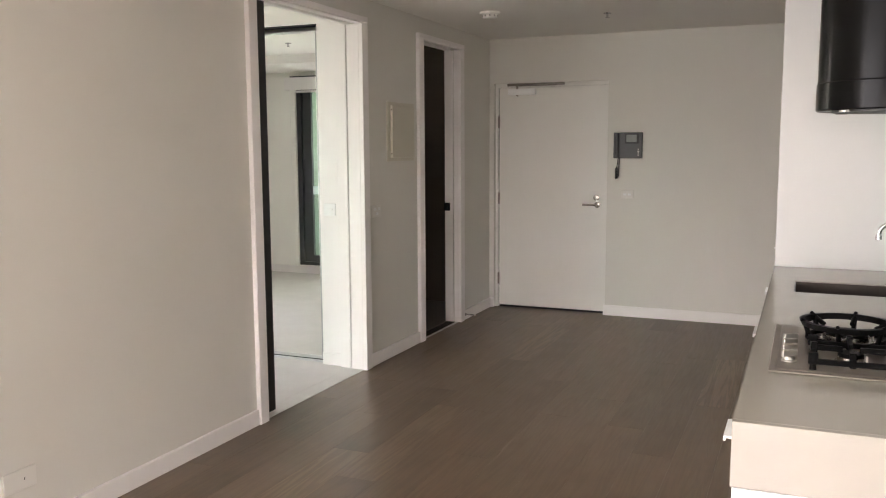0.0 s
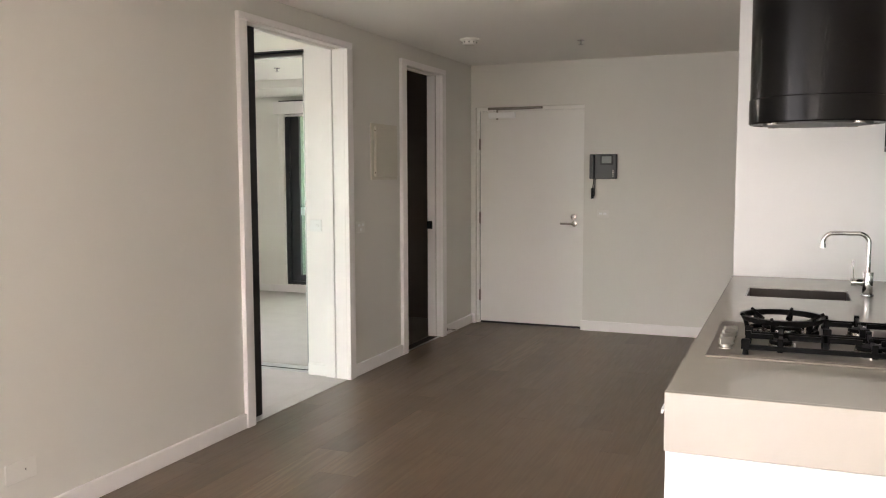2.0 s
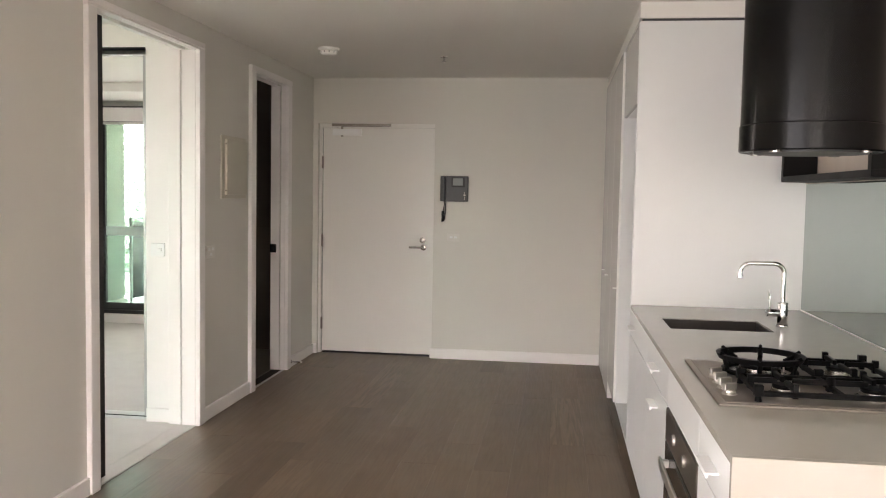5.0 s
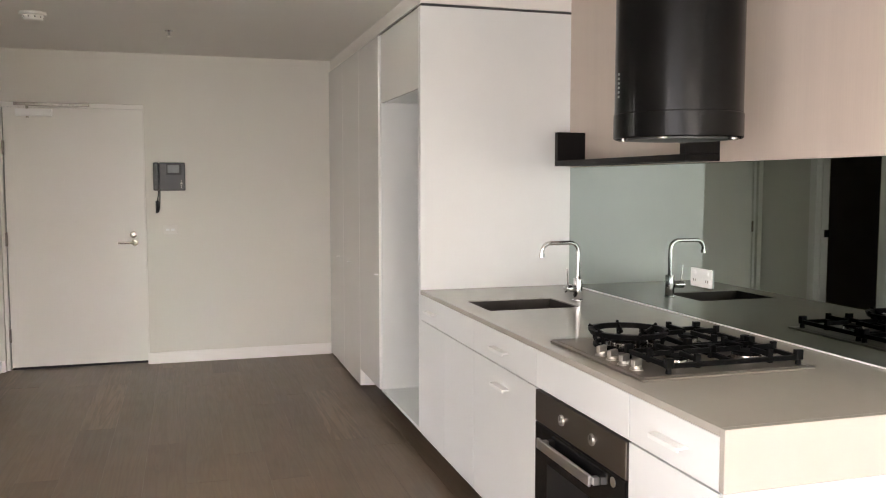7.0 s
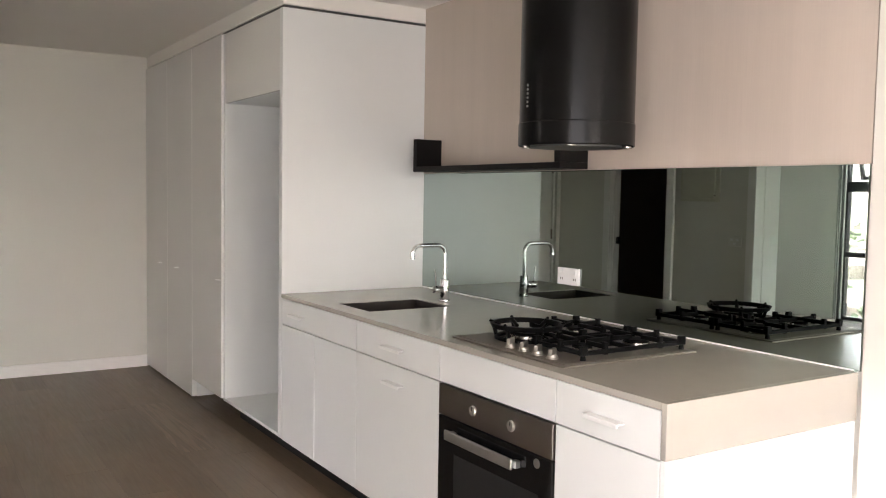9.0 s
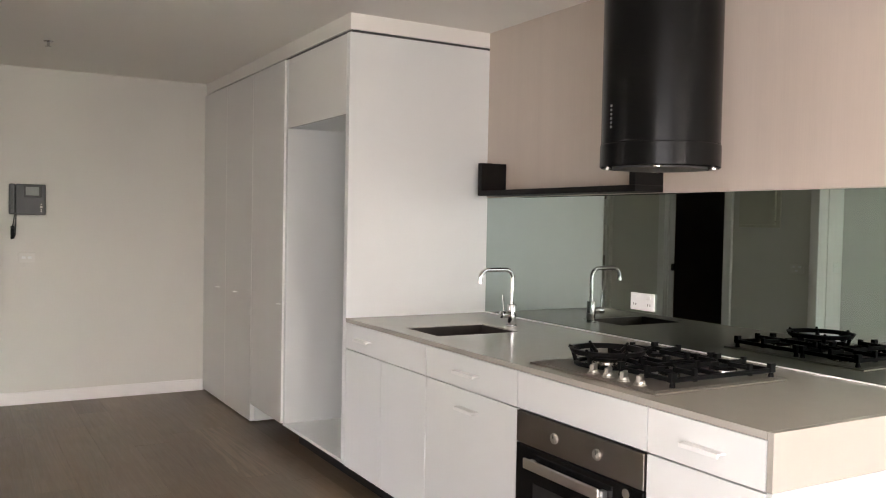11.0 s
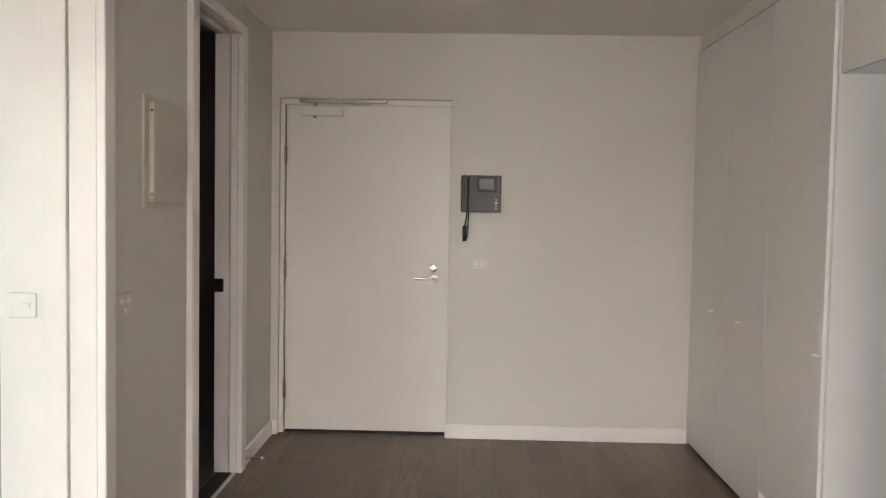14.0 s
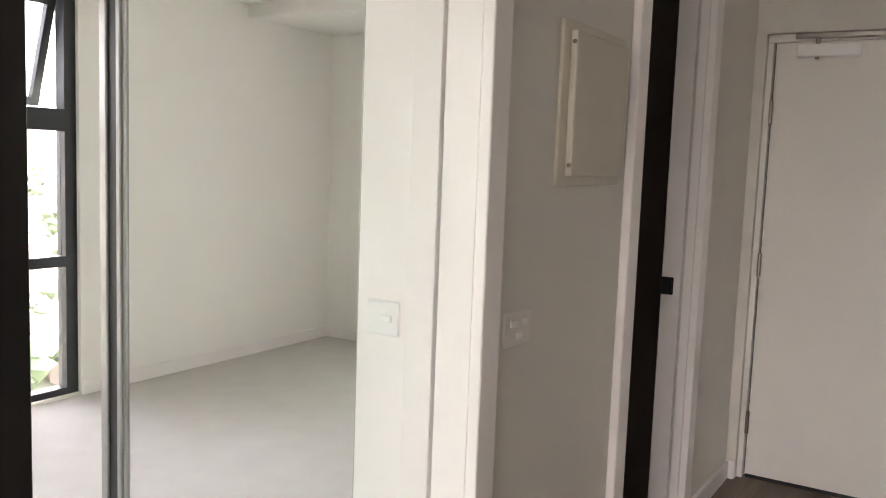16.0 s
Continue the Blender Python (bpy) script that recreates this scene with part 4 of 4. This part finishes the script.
def gas_hob(x0, x1, y0, y1, z):
    hob = thing("gas_hob", ((x0 + x1) / 2, (y0 + y1) / 2, z), "stainless steel four burner gas hob with cast iron trivets", "hob")
    part("plate", boxes((x0, x1, y0, y1, z + 0.0005, z + 0.007, 0.003, 2), (x0 + 0.02, x1 - 0.02, y0 + 0.02, y1 - 0.02, z + 0.006, z + 0.0085, 0.001)), HOBSTEEL, hob, "brushed stainless plate")
    t = z + 0.0085
    burners = (((2.945, 2.865), 0.036), ((3.205, 2.865), 0.048), ((3.190, 3.180), 0.036), ((2.945, 3.175), 0.066))
    for (x, y), r in burners:
        b = part("burner", lathe([(r * 1.25, 0.0), (r * 1.25, 0.004), (r * 1.02, 0.006), (r, 0.018), (r * 0.92, 0.020)], (x, y, t), 32), STEEL, hob, "aluminium burner ring", True)
        part("burner_cap", lathe([(r * 0.95, 0.0), (r * 0.98, 0.004), (r * 0.9, 0.009), (r * 0.3, 0.010)], (x, y, t + 0.0203), 32), IRON, b, smooth=True)
        part("igniter", cyl(bmesh.new(), (x + r * 1.15, y, t + 0.004), (x + r * 1.15, y, t + 0.022), 0.003, 8), PLASTIC, b)
    low, top = t + 0.020, t + 0.046

    def bar(bm, a, b, z0, z1, wide):
        """A cast bar from a to b in the plan, between two heights."""
        d = Vector((b[0] - a[0], b[1] - a[1], 0))
        m = Matrix.Translation(((a[0] + b[0]) / 2, (a[1] + b[1]) / 2, (z0 + z1) / 2)) @ Matrix.Rotation(math.atan2(d.y, d.x), 4, "Z") @ Matrix.Diagonal((d.length, wide, z1 - z0, 1))
        made = bmesh.ops.create_cube(bm, size=1, matrix=m)["verts"]
        bmesh.ops.bevel(bm, geom=list({e for v in made for e in v.link_edges}), offset=0.002, segments=1, affect="EDGES")

    def finger(bm, edge, c, gap):
        """A riser on the frame at edge and a bar from it towards the burner's centre, raised at its outer tip."""
        d = Vector((c[0] - edge[0], c[1] - edge[1], 0))
        u = d.normalized()
        end = (c[0] - u.x * gap, c[1] - u.y * gap)
        bar(bm, (edge[0] - u.x * 0.006, edge[1] - u.y * 0.006), (edge[0] + u.x * 0.012, edge[1] + u.y * 0.012), low - 0.008, top + 0.008, 0.017)
        bar(bm, edge, end, top - 0.016, top, 0.0125)

    def trivet(x0, x1, y0, y1, spots):
        """A low frame on feet with four fingers for each burner."""
        bm = bmesh.new()
        for p, q in (((x0, y0), (x1, y0)), ((x0, y1), (x1, y1)), ((x0, y0), (x0, y1)), ((x1, y0), (x1, y1))):
            bar(bm, p, q, low - 0.004, low + 0.011, 0.015)
        for x in (x0, x1):
            for y in (y0, y1):
                cyl(bm, (x, y, t), (x, y, low + 0.004), 0.010, 10, 0.007)
                bar(bm, (x - 0.013, y), (x + 0.013, y), low - 0.004, top + 0.002, 0.020)
        for c, gap in spots:
            for edge in ((c[0], y0), (c[0], y1)):
                finger(bm, edge, c, gap)
            xs = [x for x in (x0, x1) if abs(x - c[0]) < 0.20]
            for x in xs:
                finger(bm, (x, c[1]), c, gap)
        if len(spots) > 1:
            xm = (spots[0][0][0] + spots[1][0][0]) / 2
            bar(bm, (xm, y0), (xm, y1), low - 0.004, low + 0.011, 0.015)
            for c, gap in spots:
                finger(bm, (xm, c[1]), c, gap)
        return bm

    ya, yb, xa, xb = y0 + 0.045, y0 + 0.285, x0 + 0.115, x1 - 0.03
    part("trivet", trivet(xa, xb, ya, yb, ((burners[0][0], 0.022), (burners[1][0], 0.026))), IRON, hob, "black cast iron trivet")
    part("trivet", trivet(3.085, xb, yb + 0.03, y1 - 0.05, ((burners[2][0], 0.022),)), IRON, hob, "black cast iron trivet")
    part("wok_stand", wok_ring(burners[3][0], t, top + 0.012), IRON, hob, "black cast iron wok ring")
    for k in range(4):
        y = 3.058 - 0.0765 * k
        kn = part("knob", lathe([(0.022, 0.0), (0.022, 0.003), (0.018, 0.005), (0.0165, 0.013), (0.014, 0.015), (0.004, 0.015)], (2.782, y, t), 28), KNOBM, hob, "steel control knob", True)
        blade = bmesh.new()
        bar(blade, (2.762, y - 0.012), (2.802, y + 0.012), t + 0.012, t + 0.033, 0.014)
        part("grip", blade, KNOBM, kn)
    hob.location.y += 0.03


def wok_ring(c, t, top):
    """A raised iron ring on slanted legs with small tabs on its inner edge."""
    bm = bmesh.new()
    seg, rings = 48, []
    for k in range(seg):
        a = 2 * math.pi * k / seg
        rings.append([bm.verts.new((c[0] + r * math.cos(a), c[1] + r * math.sin(a), top + h)) for r, h in ((0.116, -0.013), (0.132, -0.014), (0.141, 0.004), (0.125, 0.005))])
    for k in range(seg):
        a, b = rings[k], rings[(k + 1) % seg]
        for j in range(4):
            bm.faces.new((a[j], b[j], b[(j + 1) % 4], a[(j + 1) % 4]))
    bmesh.ops.recalc_face_normals(bm, faces=bm.faces)
    for k in range(6):
        a = 2 * math.pi * k / 6 + 0.3
        d = Vector((math.cos(a), math.sin(a), 0))
        o = Vector((c[0], c[1], 0))
        cyl(bm, o + d * 0.112 + Vector((0, 0, t)), o + d * 0.127 + Vector((0, 0, top - 0.006)), 0.008, 8)
        cyl(bm, o + d * 0.088 + Vector((0, 0, top - 0.022)), o + d * 0.128 + Vector((0, 0, top - 0.004)), 0.008, 8)
        cyl(bm, o + d * 0.128 + Vector((0, 0, top)), o + d * 0.142 + Vector((0, 0, top + 0.008)), 0.006, 8)
    for k in range(seg):
        a, b = 2 * math.pi * k / seg, 2 * math.pi * (k + 1) / seg
        cyl(bm, (c[0] + 0.114 * math.cos(a), c[1] + 0.114 * math.sin(a), t + 0.006), (c[0] + 0.114 * math.cos(b), c[1] + 0.114 * math.sin(b), t + 0.006), 0.009, 6)
    return bm


gas_hob(2.730, 3.341, 2.703, 3.362, bz1)

# splashback and panel above it
structure("splashback", box(KW - 0.012, KW - 0.0005, BENCH_Y0 + 0.001, BENCH_Y1 - 0.001, 0.9145, 1.580), SMOKED_MIRROR, "smoked grey-green mirror splashback", "splashback")
structure("splashback_trim", boxes((KW - 0.017, KW - 0.0125, BENCH_Y0 + 0.02, BENCH_Y1 - 0.002, 0.9142, 0.9185)), TRIM, "thin white silicone joint along the bench", "trim")
structure("wall_panel", box(KW - 0.016, KW - 0.0005, BENCH_Y0 - 0.006, BENCH_Y1 - 0.001, 1.582, H - 0.001), PINK, "pale pink wood-grain panel above the splashback", "wall panel")

shelf = thing("wall_shelf", (3.46, 4.2, 1.59), "black wall shelf with an upright at each end", "shelf")
sx = 3.385
part("board", box(sx, KW - 0.0165, 3.56, 4.82, 1.584, 1.612, 0.0015), SHELFB, shelf)
for y0, y1 in ((4.782, 4.82), (3.56, 3.60)):
    part("upright", box(sx, KW - 0.017, y0, y1, 1.6122, 1.765, 0.0015), SHELFB, shelf)

# range hood
HC = (3.032, 3.055)
HZ = 1.640
hood = thing("range_hood", (HC[0], HC[1], HZ), "black cylindrical range hood hanging from the ceiling", "range hood")
part("shell", lathe([(0.2065, 0.083), (0.2065, H - HZ - 0.002)], (HC[0], HC[1], HZ), 72), HOODB, hood, smooth=True)
part("lower_ring", lathe([(0.196, 0.004), (0.205, 0.0), (0.2095, 0.004), (0.2095, 0.079), (0.207, 0.082)], (HC[0], HC[1], HZ), 72), HOODB, hood, smooth=True)
un = part("filter", lathe([(0.165, -0.003), (0.165, 0.004), (0.01, 0.004)], (HC[0], HC[1], HZ - 0.0005), 48), GREYP, hood, "dark grease filter", True)
for a in (0.9, 2.4, 3.9, 5.4):
    x, y = HC[0] + 0.182 * math.cos(a), HC[1] + 0.182 * math.sin(a)
    part("lamp_lens", cyl(bmesh.new(), (x, y, HZ + 0.006), (x, y, HZ - 0.0045), 0.017, 20), STEEL, hood, "small round lamp lens")
a = radians(173)
for k in range(6):
    c = Vector((HC[0] + 0.2065 * math.cos(a), HC[1] + 0.2065 * math.sin(a), HZ + 0.136 + k * 0.0145))
    o = Vector((math.cos(a), math.sin(a), 0))
    part("button", cyl(bmesh.new(), c - o * 0.002, c + o * 0.003, 0.0042, 12), ALU, hood, "small steel button")

# ---- oak boards ----
rng = random.Random(7)
BW, meshes = 0.205, {}


def board_mesh(length):
    if length not in meshes:
        bm = box(-BW / 2 + 0.0003, BW / 2 - 0.0003, -length / 2 + 0.0003, length / 2 - 0.0003, -0.0055, 0.0, 0.0004)
        me = bpy.data.meshes.new("floor_board")
        bm.to_mesh(me)
        bm.free()
        me.materials.append(OAK)
        meshes[length] = me
    return meshes[length]


x = 0.0
while x < 3.56:
    y = -6.5 - rng.uniform(0, 1.6)
    while y < 8.0:
        length = rng.choice((2.1, 2.1, 1.5, 1.2))
        y0, y1 = max(y, -6.45), min(y + length, 7.998)
        if y1 - y0 > 0.05:
            b = new("floor_board", board_mesh(round(y1 - y0, 2)))
            b.parent = floor
            b.location = (x + BW / 2, (y0 + y1) / 2, rng.uniform(-0.0002, 0.0002))
        y += length
    x += BW

# ---- outside, far below the windows ----


def ground_mat():
    mat = plain("suburb_ground", (0.20, 0.22, 0.15), 0.9, 0.3, 0.02, 0.2, 0.3, bump=0)
    return mat


ROOF = plain("distant_roofs", (0.42, 0.36, 0.31), 0.8, 0.25, 0.05, 0.1, 0.5, bump=0)
LEAF = plain("distant_foliage", (0.12, 0.15, 0.09), 0.9, 0.3, 0.1, 0.2, 1.0, bump=0)
structure("ground", boxes((-4500, 4500, -4500, 4500, -36, -35)), ground_mat(), "suburban land far below the tower reaching the horizon", "ground")


def scatter(name, count, build, material, label, category):
    verts, faces = [], []
    r = random.Random(count)
    for _ in range(count):
        a, d = r.uniform(math.radians(110), math.radians(290)), 130 + 1300 * r.random() ** 1.5
        build(r, d * math.cos(a), d * math.sin(a), verts, faces)
    me = bpy.data.meshes.new(name)
    me.from_pydata(verts, [], faces)
    me.materials.append(material)
    tagged(new(name, me), label, category, kind="stuff")


def house(r, x, y, verts, faces):
    w, d, h, t, k = r.uniform(5, 12), r.uniform(4, 8), r.uniform(3, 7), r.uniform(1.5, 3), len(verts)
    for z in (-35, -35 + h):
        verts.extend([(x - w, y - d, z), (x + w, y - d, z), (x + w, y + d, z), (x - w, y + d, z)])
    verts.extend([(x - w * 0.6, y, -35 + h + t), (x + w * 0.6, y, -35 + h + t)])
    faces.extend([(k, k + 1, k + 5, k + 4), (k + 1, k + 2, k + 6, k + 5), (k + 2, k + 3, k + 7, k + 6), (k + 3, k, k + 4, k + 7),
                  (k + 4, k + 5, k + 9, k + 8), (k + 6, k + 7, k + 8, k + 9), (k + 5, k + 6, k + 9), (k + 7, k + 4, k + 8)])


def crown(r, x, y, verts, faces):
    for _ in range(7):
        k, s = len(verts), r.uniform(1.2, 3.0)
        cx, cy, cz = x + r.uniform(-3, 3), y + r.uniform(-3, 3), -35 + r.uniform(2, 7)
        verts.extend([(cx + s * r.uniform(0.7, 1.2), cy, cz), (cx - s, cy + s * 0.3, cz), (cx, cy + s, cz + 0.4), (cx + 0.3, cy - s * r.uniform(0.7, 1.2), cz), (cx, cy, cz + s), (cx, cy, cz - s)])
        for a, b in ((0, 2), (2, 1), (1, 3), (3, 0)):
            faces.extend([(k + a, k + b, k + 4), (k + b, k + a, k + 5)])


scatter("distant_houses", 900, house, ROOF, "pale roofs of distant suburban houses", "houses")
scatter("distant_trees", 1600, crown, LEAF, "distant green suburban trees", "trees")
